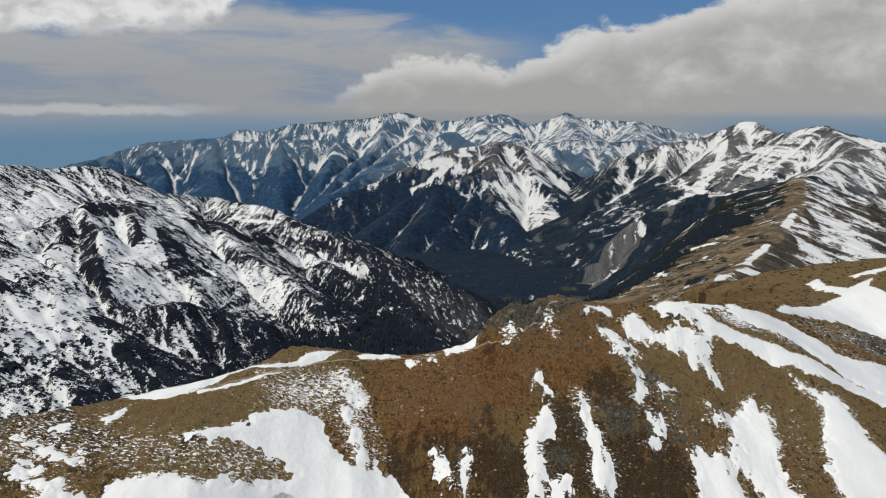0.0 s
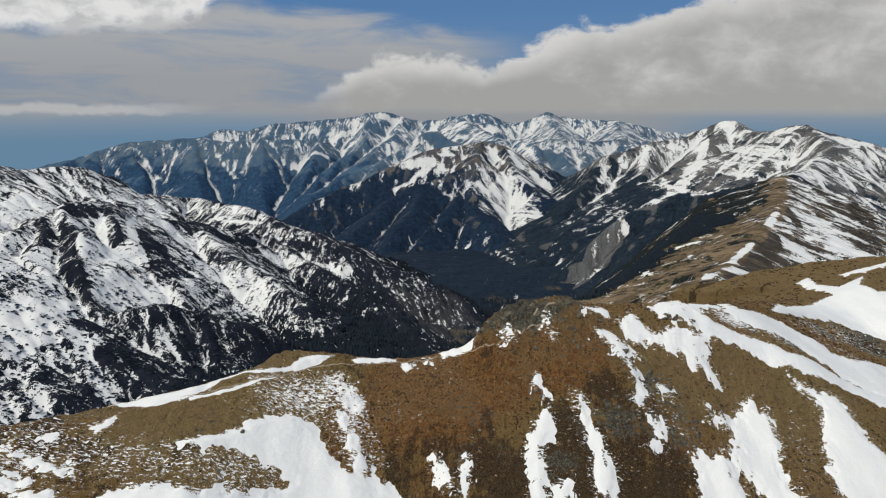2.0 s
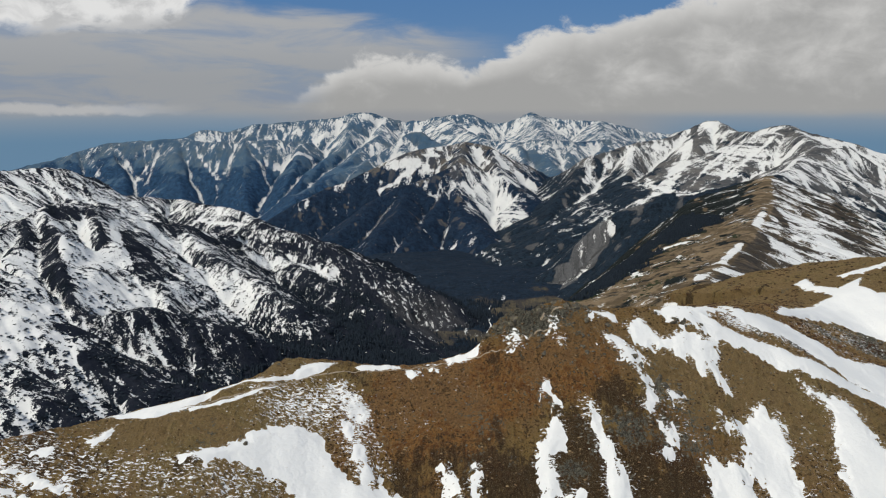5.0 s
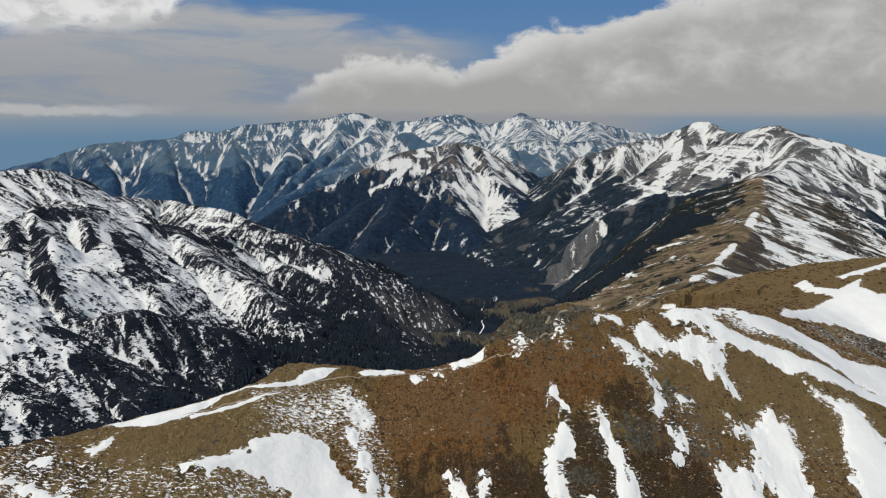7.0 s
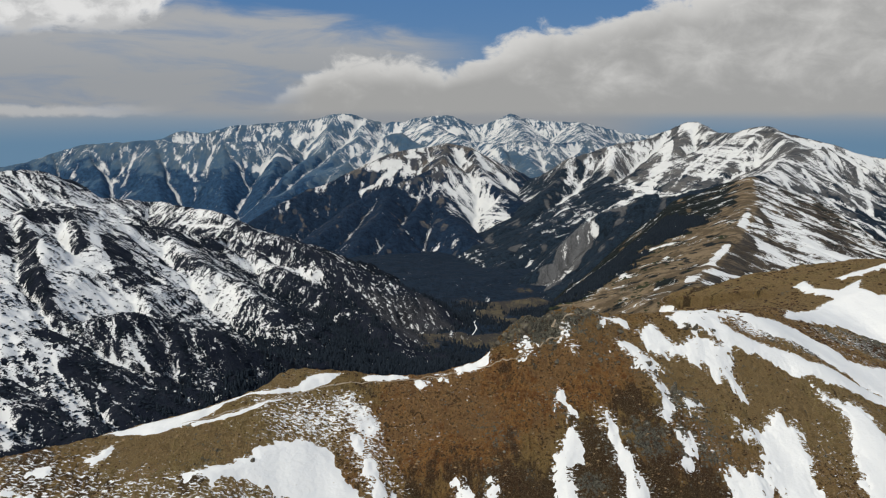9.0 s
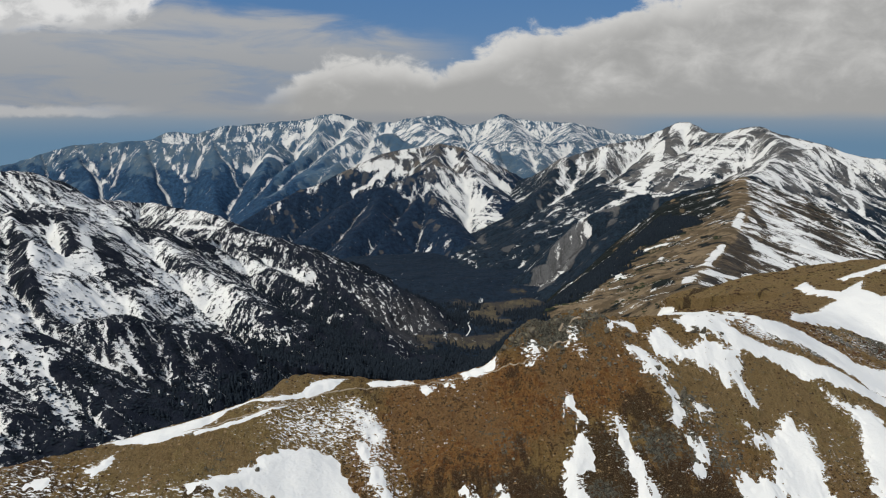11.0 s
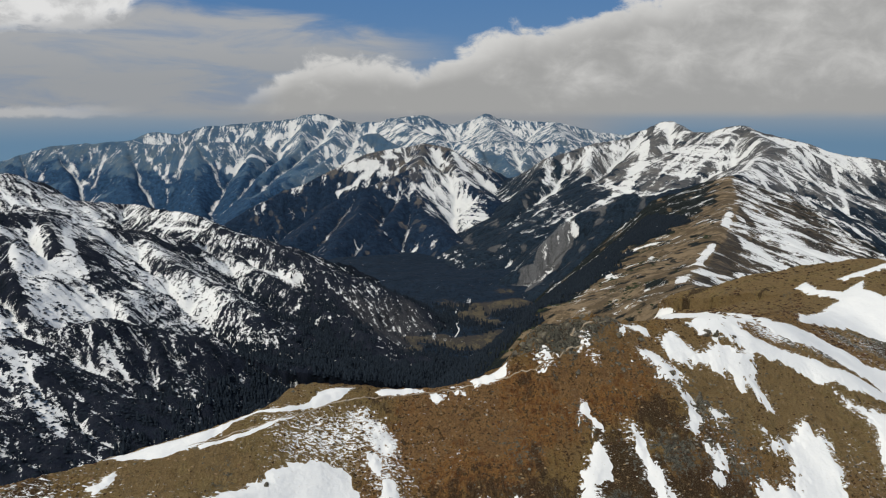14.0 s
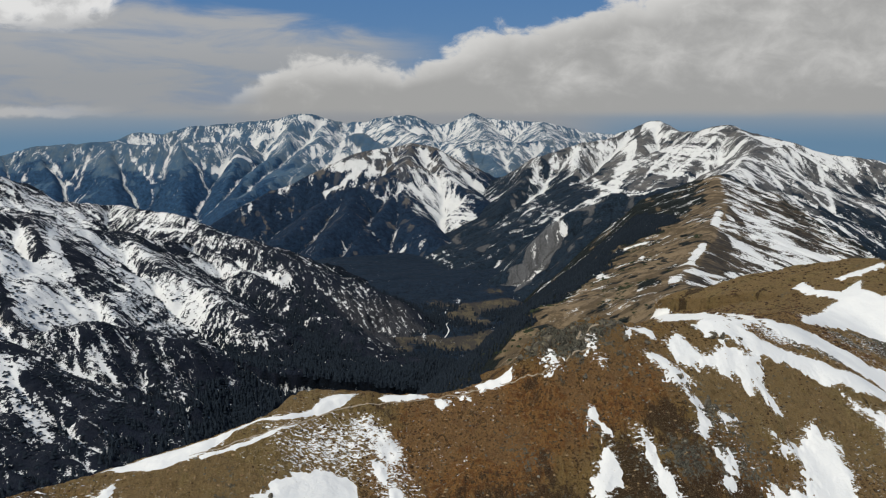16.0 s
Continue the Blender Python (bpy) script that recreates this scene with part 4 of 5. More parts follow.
spur_land = gx, gy, z, wood * np.maximum(below, smooth(185, 150, z))
sheet("slope", gx, gy, z, SPUR_MAT, {"snow": snow, "wood": wood, "rock": 0.6 * right, "across": across, "down": down}).parent = spur

# the snowy mountain to the left
LEFT = []
ridge(LEFT, 0.5, 0.5, (-740, 800, 330), (-765, 980, 313), (-737, 1150, 297), (-707, 1250, 285), (-678, 1300, 284), (-652, 1330, 274), (-628, 1370, 254), (-618, 1420, 225), (-595, 1480, 210), (-560, 1545, 200), (-481, 1490, 197), (-397, 1425, 192), (-256, 1325, 160), (-154, 1275, 131), (-41, 1262, 89), (15, 1242, 58), (89, 1230, 5))
ridge(LEFT, 0.35, 0.62, (-598, 720, 206), (-577, 790, 208), (-560, 860, 224), (-556, 920, 236), (-549, 970, 243), (-540, 1010, 254), (-524, 1045, 257), (-505, 1070, 250), (-483, 1105, 231), (-457, 1150, 215), (-425, 1200, 204), (-391, 1260, 186))
ridge(LEFT, 0.65, 0.65, (-535, 1015, 256), (-493, 950, 237), (-445, 880, 213), (-415, 830, 189), (-406, 800, 175))
ridge(LEFT, 0.6, 0.65, (-544, 975, 245), (-512, 900, 226), (-464, 830, 202), (-434, 780, 178))
ridge(LEFT, 0.65, 0.6, (-480, 1108, 228), (-442, 1040, 210), (-404, 980, 188), (-358, 930, 171), (-323, 895, 155))
ridge(LEFT, 0.6, 0.6, (-505, 1070, 250), (-461, 1010, 231), (-434, 965, 217))
ridge(LEFT, 0.55, 0.55, (-425, 1200, 204), (-366, 1120, 183), (-283, 1050, 157), (-210, 990, 133))
ridge(LEFT, 0.25, 0.75, (-451, 790, 177), (-421, 800, 174), (-379, 800, 170), (-331, 830, 171), (-295, 850, 154), (-248, 860, 134), (-206, 870, 108))
ridge(LEFT, 0.7, 0.7, (-379, 800, 170), (-359, 770, 145), (-328, 738, 114), (-296, 708, 85))
ridge(LEFT, 0.7, 0.7, (-431, 797, 175), (-412, 766, 146), (-386, 730, 111), (-357, 695, 74))
ridge(LEFT, 0.45, 0.4, (-396, 1423, 191), (-324, 1320, 154), (-240, 1230, 125), (-159, 1160, 101), (-86, 1100, 74), (-43, 1050, 48))
ridge(LEFT, 0.6, 0.6, (-307, 848, 158), (-273, 815, 130), (-230, 785, 96), (-200, 755, 65))
gx, gy = grid(-760, 130, 520, 1600, 1.8)
z, across, down = massif(gx, gy, LEFT, 30, 7, 6, 4, 0.1, 240, 31)
z, hollow, runnel, flow = weathered(z + 7.0 * fbm(gx, gy, 60, 6, 33) + 3.0 * (ridged(gx / 26, gy / 30, 3, 34) - 0.6), 1.8, 6, 2, 32)
nose = smooth(-270, -170, gx)
share = (0.08 + 0.16 * smooth(45, 110, z) + 0.27 * smooth(125, 190, z)) * (1 - 0.4 * nose) + bands(gx, gy, LEFT_BANDS)
share = np.maximum(share, 0.12 * (1 - 0.6 * nose) * smooth(40, 75, z))
snow = cover(share, (0.4, hollow), (0.5, runnel), (0.5, flow), (0.45, fbm(gx, gy, 50, 5, 38)), (0.5, fbm(gx, gy, 7, 3, 36)), (0.9, even(streaks(z, 40, 10, 0)) * (1 - nose) + even(fbm(gx, gy, 6, 3, 45, 0.7)) * nose))
wood = cover(0.2 + 0.75 * smooth(120, 70, z + 20 * fbm(gx, gy, 90, 3, 39)) - 0.9 * blobs(gx, gy, [(-60, 1130, 70, 1.0), (-20, 1200, 50, 0.8), (20, 1120, 50, .6), (-30, 1040, 45, 1.0), (-95, 1225, 55, 0.9), (-20, 1215, 60, 0.9)]), (1, fbm(gx, gy, 16, 4, 41)), (0.6, streaks(z, 43)))
left_mountain = tagged(new("mountain"), "dark mountain streaked with melting snow above black forest", "mountain")
left_mountain_land = gx, gy, z, wood
left_keep = z > floor_height(gx, gy) - 6
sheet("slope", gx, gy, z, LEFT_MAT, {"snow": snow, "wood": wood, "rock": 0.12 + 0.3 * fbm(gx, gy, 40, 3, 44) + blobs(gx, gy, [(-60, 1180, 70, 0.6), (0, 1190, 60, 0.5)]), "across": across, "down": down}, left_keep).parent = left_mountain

# the twin snowy peaks to the right with their forested scarp
PEAKS = []
ridge(PEAKS, 0.7, 0.45, (570, 1400, 220), (605, 1500, 251), (670, 1580, 250), (751, 1690, 266), (827, 1790, 280), (858, 1910, 300), (870, 2050, 327), (845, 2130, 316), (834, 2220, 300), (812, 2340, 308), (793, 2456, 328), (725, 2440, 304), (662, 2410, 278), (556, 2380, 264), (455, 2340, 238), (371, 2330, 205), (282, 2360, 138))
ridge(PEAKS, 0.45, 0.4, (870, 2050, 325), (924, 2000, 307), (986, 1950, 287), (1070, 1900, 259), (1222, 1850, 232), (1456, 1800, 185))
ridge(PEAKS, 0.5, 0.5, (827, 1790, 280), (892, 1800, 284), (937, 1770, 260), (1003, 1720, 213), (1109, 1660, 147))
ridge(PEAKS, 0.5, 0.5, (670, 1580, 250), (718, 1560, 225), (781, 1520, 190), (849, 1480, 152))
ridge(PEAKS, 0.8, 0.6, (605, 1500, 251), (571, 1530, 237), (521, 1560, 220), (457, 1590, 206), (425, 1605, 194), (371, 1615, 174), (334, 1618, 153), (259, 1590, 92), (170, 1548, 28))
ridge(PEAKS, 0.55, 0.55, (789, 2445, 324), (730, 2330, 280), (674, 2230, 238), (670, 2120, 192), (637, 2040, 168))
ridge(PEAKS, 0.5, 0.5, (553, 2370, 263), (513, 2270, 219), (470, 2160, 173), (411, 2050, 125), (333, 1930, 77))
ridge(PEAKS, 0.5, 0.5, (412, 2330, 219), (375, 2250, 180), (313, 2150, 135), (262, 2040, 89), (228, 1930, 41))
ridge(PEAKS, 0.55, 0.5, (842, 2120, 315), (769, 2080, 278), (695, 2020, 239), (631, 1960, 201))
ridge(PEAKS, 0.6, 0.6, (521, 1560, 220), (466, 1500, 171), (416, 1450, 130), (356, 1390, 89))
ridge(PEAKS, 0.6, 0.6, (425, 1605, 194), (371, 1530, 138), (326, 1470, 93), (280, 1420, 50))
gx, gy = grid(60, 1640, 1080, 2640, 4.2)
z, across, down = massif(gx, gy, PEAKS, 46, 10, 8, 9, 0.05, 300, 51)
z, hollow, runnel, flow = weathered(z + 5 * fbm(gx, gy, 90, 6, 52) + 5 * (ridged(gx / 34, gy / 40, 3, 53) - 0.6), 4.2, 9, 2, 52)
share = 0.03 + 0.13 * smooth(70, 150, z) + 0.40 * smooth(170, 270, z) + bands(gx, gy, PEAK_BANDS)
snow = cover(share, (0.35, hollow), (0.5, runnel), (0.6, flow), (0.7, fbm(gx, gy, 70, 6, 54)), (0.7, streaks(z, 57, 6)), (0.5, streaks(z, 58, 12, 3)))
wood = cover(0.08 + 0.90 * smooth(228, 145, z + 40 * fbm(gx, gy, 120, 4, 55)) + blobs(gx, gy, [(560, 1500, 60, 1.0), (480, 1530, 80, 1.0), (410, 1560, 60, 0.9), (400, 1450, 90, 0.8)]) - bands(gx, gy, [(308, 1603, 272, 1575, 25, 1.2), (285, 1578, 208, 1503, 30, 1.2)]), (1, fbm(gx, gy, 40, 4, 56)), (0.5, streaks(z, 60, 8, 2)))
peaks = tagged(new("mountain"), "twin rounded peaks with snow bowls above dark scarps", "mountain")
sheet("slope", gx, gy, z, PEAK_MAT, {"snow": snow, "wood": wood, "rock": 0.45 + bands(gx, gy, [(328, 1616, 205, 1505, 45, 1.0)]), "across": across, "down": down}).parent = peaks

# the pointed mountain in the middle of the valley head
MIDDLE = []
ridge(MIDDLE, 0.7, 0.5, (282, 2360, 138), (210, 2400, 172), (160, 2440, 200), (109, 2480, 241), (43, 2510, 260), (-25, 2490, 244), (-113, 2460, 233), (-216, 2420, 194), (-315, 2370, 154), (-407, 2300, 111), (-508, 2220, 61), (-558, 2150, 16))
ridge(MIDDLE, 0.75, 0.55, (43, 2500, 259), (33, 2420, 229), (27, 2350, 207), (-48, 2290, 182), (-135, 2220, 147), (-208, 2170, 118), (-265, 2090, 78), (-329, 2000, 31), (-374, 1920, -8))
ridge(MIDDLE, 0.6, 0.6, (27, 2350, 207), (-10, 2250, 147), (-41, 2160, 102), (-88, 2050, 57), (-134, 1930, 12), (-162, 1840, -32))
ridge(MIDDLE, 0.38, 0.65, (27, 2350, 207), (18, 2230, 141), (37, 2120, 92), (89, 1990, 45), (130, 1870, -4), (153, 1780, -45))
ridge(MIDDLE, 0.45, 0.5, (109, 2480, 241), (134, 2390, 200), (169, 2310, 160), (212, 2230, 125))
ridge(MIDDLE, 0.6, 0.6, (-135, 2220, 147), (-144, 2110, 101), (-188, 1990, 52), (-213, 1880, 8))
gx, gy = grid(-700, 480, 1560, 2760, 3.6)
z, across, down = massif(gx, gy, MIDDLE, 42, 9, 7, 8, 0.05, 300, 71)
z, hollow, runnel, flow = weathered(z + 5 * fbm(gx, gy, 90, 6, 72) + 5 * (ridged(gx / 34, gy / 40, 3, 73) - 0.6), 3.6, 9, 2, 72)
share = 0.03 + 0.10 * smooth(50, 110, z) + 0.30 * smooth(110, 210, z) + bands(gx, gy, MID_BANDS)
snow = cover(share, (0.35, hollow), (0.5, runnel), (0.6, flow), (0.7, fbm(gx, gy, 70, 6, 74)), (0.7, streaks(z, 77, 6)), (0.5, streaks(z, 78, 12, 3)))
wood = cover(0.14 + 0.85 * smooth(205, 140, z + 34 * fbm(gx, gy, 110, 4, 75)), (1, fbm(gx, gy, 36, 4, 76)), (0.6, streaks(z, 80, 8, 2)))
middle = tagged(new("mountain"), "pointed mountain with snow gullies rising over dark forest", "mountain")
sheet("slope", gx, gy, z, MID_HAZE_MAT, {"snow": snow, "wood": wood, "rock": 0.4, "across": across, "down": down}).parent = middle

# the far range
FAR = []
ridge(FAR, 0.4, 0.8, (-2900, 3850, -120), (-2559, 3900, -50), (-2261, 4000, 37), (-2105, 4040, 68), (-1980, 4090, 111), (-1863, 4100, 148), (-1744, 4100, 166), (-1612, 4100, 169), (-1460, 4130, 182), (-1317, 4200, 226), (-1206, 4230, 219), (-1076, 4260, 250), (-916, 4300, 264), (-752, 4330, 281), (-630, 4340, 290), (-501, 4350, 314), (-369, 4360, 284), (-262, 4380, 262))
ridge(FAR, 0.4, 0.6, (-262, 4380, 262), (-153, 4390, 270), (-44, 4400, 295), (50, 4400, 298), (145, 4420, 288), (241, 4440, 250), (337, 4460, 275), (449, 4480, 306), (531, 4490, 277), (693, 4500, 267), (821, 4500, 261), (985, 4510, 226), (1169, 4520, 197), (1499, 4550, 150), (2001, 4500, 40))
ridge(FAR, 0.3, 0.85, (-1450, 4100, 178), (-1282, 4030, 170), (-1076, 4020, 179), (-910, 4050, 180), (-779, 4120, 171))
ridge(FAR, 0.6, 0.6, (-1975, 4080, 112), (-1878, 3920, 30), (-1774, 3750, -62))
ridge(FAR, 0.6, 0.6, (-1799, 4090, 158), (-1681, 3900, 46), (-1563, 3720, -72))
ridge(FAR, 0.6, 0.6, (-1452, 4090, 178), (-1373, 3910, 87), (-1303, 3720, -18), (-1210, 3500, -134))
ridge(FAR, 0.6, 0.6, (-1068, 4010, 177), (-1014, 3850, 78), (-997, 3680, -27), (-924, 3480, -131))
ridge(FAR, 0.6, 0.6, (-771, 4110, 168), (-776, 3830, 53), (-785, 3620, -46), (-753, 3300, -140))
ridge(FAR, 0.6, 0.6, (-500, 4340, 312), (-546, 4200, 235), (-563, 4050, 149), (-654, 3880, 76), (-710, 3720, 9), (-727, 3400, -62), (-728, 3050, -127))
ridge(FAR, 0.55, 0.55, (-369, 4350, 281), (-398, 4150, 201), (-462, 3980, 147), (-503, 3800, 96))
ridge(FAR, 0.75, 0.55, (14, 3250, 194), (-82, 3350, 211), (-169, 3420, 256), (-238, 3350, 206), (-316, 3280, 159), (-399, 3180, 116), (-492, 3040, 83), (-573, 2880, 41), (-613, 2720, -15), (-627, 2560, -67))
ridge(FAR, 0.55, 0.55, (-399, 3180, 116), (-356, 3000, 63), (-377, 2820, 11), (-407, 2600, -45))
ridge(FAR, 0.5, 0.5, (-44, 4390, 292), (18, 4100, 239), (99, 3850, 221), (170, 3600, 202))
ridge(FAR, 0.4, 0.75, (14, 3300, 190), (168, 3550, 205), (289, 3480, 204), (410, 3450, 218), (534, 3450, 206), (692, 3500, 210), (829, 3550, 200), (1022, 3600, 171))
ridge(FAR, 0.6, 0.6, (288, 3470, 204), (311, 3300, 148), (319, 3130, 94))
ridge(FAR, 0.6, 0.6, (409, 3440, 216), (413, 3300, 160), (415, 3130, 105))
ridge(FAR, 0.6, 0.6, (532, 3440, 206), (489, 3300, 148), (488, 3130, 94))
ridge(FAR, 0.6, 0.6, (690, 3490, 208), (616, 3350, 156), (597, 3170, 90))
ridge(FAR, 0.5, 0.5, (448, 4470, 303), (462, 4150, 245), (410, 3450, 218))
ridge(FAR, 0.5, 0.5, (819, 4490, 261), (779, 4100, 227), (692, 3500, 210))
gx, gy = grid(-2950, 1700, 2650, 4620, 6.2)
z, across, down = massif(gx, gy, FAR, 70, 16, 6, 6, 0.0, 500, 91)
z, hollow, runnel, flow = weathered(z + 10 * fbm(gx, gy, 130, 6, 92) + 11 * smooth(180, 260, z) * smooth(-700, 0, gx) * (ridged(gx / 75, gy / 90, 3, 93) - 0.55) + 9 * (ridged(gx / 60, gy / 70, 3, 97) - 0.6), 6.2, 13, 2, 92)
share = 0.02 + 0.16 * smooth(-900, 100, gx) * smooth(60, 180, z) + 0.30 * smooth(80, 230, z) * smooth(-2300, -1000, gx + 0.5 * gy - 2000) + 0.10 * smooth(20, 120, z) + bands(gx, gy, FAR_BANDS)
snow = cover(share, (0.3, hollow), (0.6, runnel), (0.7, flow), (0.6, fbm(gx, gy, 70, 6, 94)), (0.4, streaks(z, 99, 8, 2)), (0.6, streaks(z, 97, 5)))
wood = cover(0.03 + 0.92 * smooth(110, 0, z + 50 * fbm(gx, gy, 160, 4, 95)), (1, fbm(gx, gy, 90, 4, 96)))
far_range = tagged(new("mountain_range"), "distant snow-capped mountain range with blue haze put into its colours", "mountains")
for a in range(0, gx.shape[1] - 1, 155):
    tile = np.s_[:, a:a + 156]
    sheet("slope", gx[tile], gy[tile], z[tile], FAR_HAZE_MAT, {"snow": snow[tile], "wood": wood[tile], "rock": 0.4, "across": across[tile], "down": down[tile]}).parent = far_range

# ---- snow on the near ridge ----
level = 0.8 * blur(nz, 30) + 0.2 * nz

for ragged, outline in SNOW_PATCHES:
    p = np.array(outline)
    i0, j0 = ((p.min(0) - 4 - (nx[0, 0], ny[0, 0])) / step).astype(int).clip(0)
    i1, j1 = ((p.max(0) + 5 - (nx[0, 0], ny[0, 0])) / step).astype(int)
    cut = np.s_[j0:j1, i0:i1]
    gx, gy, gz = nx[cut], ny[cut], (nz[cut] if ragged < 0.2 else level[cut])
    if min(gx.shape) < 3:
        continue
    inner = inside_distance(gx + 1.3 * (ragged + 0.1) * fbm(gx, gy, 7, 4, 61), gy + 1.3 * (ragged + 0.1) * fbm(gx, gy, 7, 4, 62), outline)
    inner = inner + (0.06 + ragged) * (2.1 * fbm(gx, gy, 4.5, 5, 63, 0.7) - 0.1) + (0.2 + 2.6 * min(ragged, 0.8)) * (0.55 * grad_noise(gx / 1.4, gy / 1.8, 65) + 0.8 * grad_noise(gx / 3.1, gy / 4.2, 66)) + (0.12 if ragged < 0.15 else 0.5 if ragged < 0.45 else 0)
    if ragged > 2:
        inner = np.minimum(inner, 0.5) + 1.4 * grad_noise(gx / 2.0, gy / 1.4, 64) - 0.2
    lift = np.clip(0.25 * inner, -0.9, 0.55)
    span = p.max(0) - p.min(0)
    area = abs(np.dot(p[:, 0], np.roll(p[:, 1], 1)) - np.dot(p[:, 1], np.roll(p[:, 0], 1))) / 2
    if ragged > 2:
        label = "thin wind-rippled snow crust broken by dead grass"
    elif area > 450:
        label = "broad smooth field of old snow on the ridge"
    elif area < 30:
        label = "small leftover fleck of snow on brown grass"
    elif max(span) > 2.2 * area / max(span):
        label = "long narrow tongue of old snow in a gully"
    else:
        label = "ragged patch of melting snow on brown grass"
    tagged(sheet("snow_patch", gx, gy, gz + lift, SNOW, None, lift > -0.8), label, "snow", "snow patches on the near ridge")

# ---- things on the land ----
TRAIL = [(-77.1, 203.3), (-67.3, 209.0), (-59.5, 213.7), (-51.4, 219.0), (-43.0, 225.8), (-38.0, 229.8), (-29.9, 233.5), (-25.5, 235.3), (-16.9, 237.7), (-9.9, 240.3), (-0.4, 241.6), (6.9, 244.0), (12.9, 243.7), (19.7, 241.9), (23.4, 242.8), (26.1, 244.5), (30.6, 246.0), (33.2, 247.8), (38.4, 249.0), (37.0, 250.6), (34.4, 252.2), (38.9, 254.0), (43.3, 255.5)]


def tread_material():
    m, n = material("trodden_earth")
    at = n.node("ShaderNodeTexCoord").outputs["Object"]
    finish(n, n.mix(n.noise(at, 1.4, 5, 0.65), (0.22, 0.175, 0.12), (0.42, 0.35, 0.26)), 0.95, n.noise(at, 3, 4, 0.6), 0.5, 0.2, 0.1)
    return m


def stone_material(name, dark, pale):
    m, n = material(name)
    at = n.node("ShaderNodeTexCoord").outputs["Object"]
    one = n.node("ShaderNodeObjectInfo").outputs["Random"]
    face = n.mix(n.step(n.noise(at, 1.3, 6, 0.65), 0.35, 0.68), dark, pale)
    face = n.mix(n.math("MULTIPLY", n.step(n.noise(at, 3.5, 3, 0.6), 0.55, 0.68), 0.6), face, (0.16, 0.15, 0.07))
    finish(n, n.mix(n.math("MULTIPLY", one, 0.45), face, (0.09, 0.08, 0.065)), 0.9, n.noise(at, 2.5, 6, 0.7), 0.8, 0.35, 0.15)
    return m


def tree_material(name, dark, pale):
    m, n = material(name)
    one = n.node("ShaderNodeNewGeometry").outputs["Random Per Island"]
    at = n.node("ShaderNodeTexCoord").outputs["Object"]
    finish(n, n.mix(one, dark, n.mix(n.noise(at, 0.02, 3), dark, pale)), 0.9, None, 0, 0, 0.1)
    return m


STONE = stone_material("lichened_granite", (0.045, 0.040, 0.032), (0.19, 0.170, 0.125))
TREAD = tread_material()
# dark spruce, its bluish tint carrying valley haze in the colour
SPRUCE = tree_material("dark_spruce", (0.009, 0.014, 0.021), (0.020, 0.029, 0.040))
PINE = tree_material("dwarf_pine", (0.020, 0.026, 0.014), (0.050, 0.058, 0.028))


def land_at(x, y):
    """Height of the near ridge's mesh."""
    i, j = np.clip((x - nx[0, 0]) / step, 0, nx.shape[1] - 1.001), np.clip((y - ny[0, 0]) / step, 0, nx.shape[0] - 1.001)
    a, b = i.astype(int), j.astype(int)
    u, v = i - a, j - b
    return (nz[b, a] * (1 - u) + nz[b, a + 1] * u) * (1 - v) + (nz[b + 1, a] * (1 - u) + nz[b + 1, a + 1] * u) * v


# the trodden trail along the crest
line = spline([(*p, 0) for p in TRAIL], 14)[:, :2]
way2 = np.gradient(line, axis=0)
side = np.stack([-way2[:, 1], way2[:, 0]], -1) / (np.hypot(*way2.T)[:, None] + 1e-9)
wide = 0.17 + 0.08 * fbm(line[:, 0], line[:, 1], 6, 3, 201)
across = np.array([-1.0, -0.5, 0, 0.5, 1.0])
tx = line[:, :1] + side[:, :1] * across * wide[:, None]
ty = line[:, 1:] + side[:, 1:] * across * wide[:, None]
trail = tagged(sheet("trail", tx, ty, land_at(tx, ty) + 0.20 - 0.14 * across**2, TREAD), "narrow trodden dirt trail along the ridge crest", "trail", kind="structure")


# broken rock of the knoll and boulders on the slope
def rock_mesh(name, seed, flat):
    rng = random.Random(seed)
    bm = bmesh.new()
    bmesh.ops.create_icosphere(bm, subdivisions=2, radius=1.0)
    cuts = [(Vector((rng.uniform(-1, 1), rng.uniform(-1, 1), rng.uniform(-0.6, 1))).normalized(), rng.uniform(0.3, 0.7)) for _ in range(11)]
    for v in bm.verts:
        for n, reach in cuts:
            over = v.co.dot(n) - reach
            if over > 0:
                v.co -= n * over
        v.co += 0.05 * Vector((rng.uniform(-1, 1), rng.uniform(-1, 1), rng.uniform(-1, 1)))
        v.co.z *= flat
    bmesh.ops.dissolve_limit(bm, angle_limit=0.09, verts=bm.verts, edges=bm.edges)
    me = bpy.data.meshes.new(name)
    bm.to_mesh(me)
    bm.free()
    me.materials.append(STONE)
    return me


rocks = [rock_mesh("rock", 300 + k, 0.6 + 0.12 * (k % 4)) for k in range(9)]
rng = np.random.RandomState(7)
spots = []
for cx, cy, spread, count, big in [(41, 260, 3.5, 16, 3.4), (27, 256, 5, 18, 3.0), (19, 251, 3, 14, 2.6), (50, 259, 5, 16, 2.2), (74, 238, 5, 22, 1.9), (84, 266, 4, 14, 1.8), (98, 272, 5, 12, 1.6), (45, 248, 8, 24, 1.5), (64, 224, 9, 12, 1.3), (-52, 195, 0.7, 3, 1.9), (0, 200, 40, 40, 0.8), (95, 235, 25, 50, 0.8)]:
    for _ in range(count):
        spots.append((cx + rng.normal() * spread, cy + rng.normal() * spread * 0.6, rng.uniform(0.35, 1.0) ** 2 * big + 0.25))
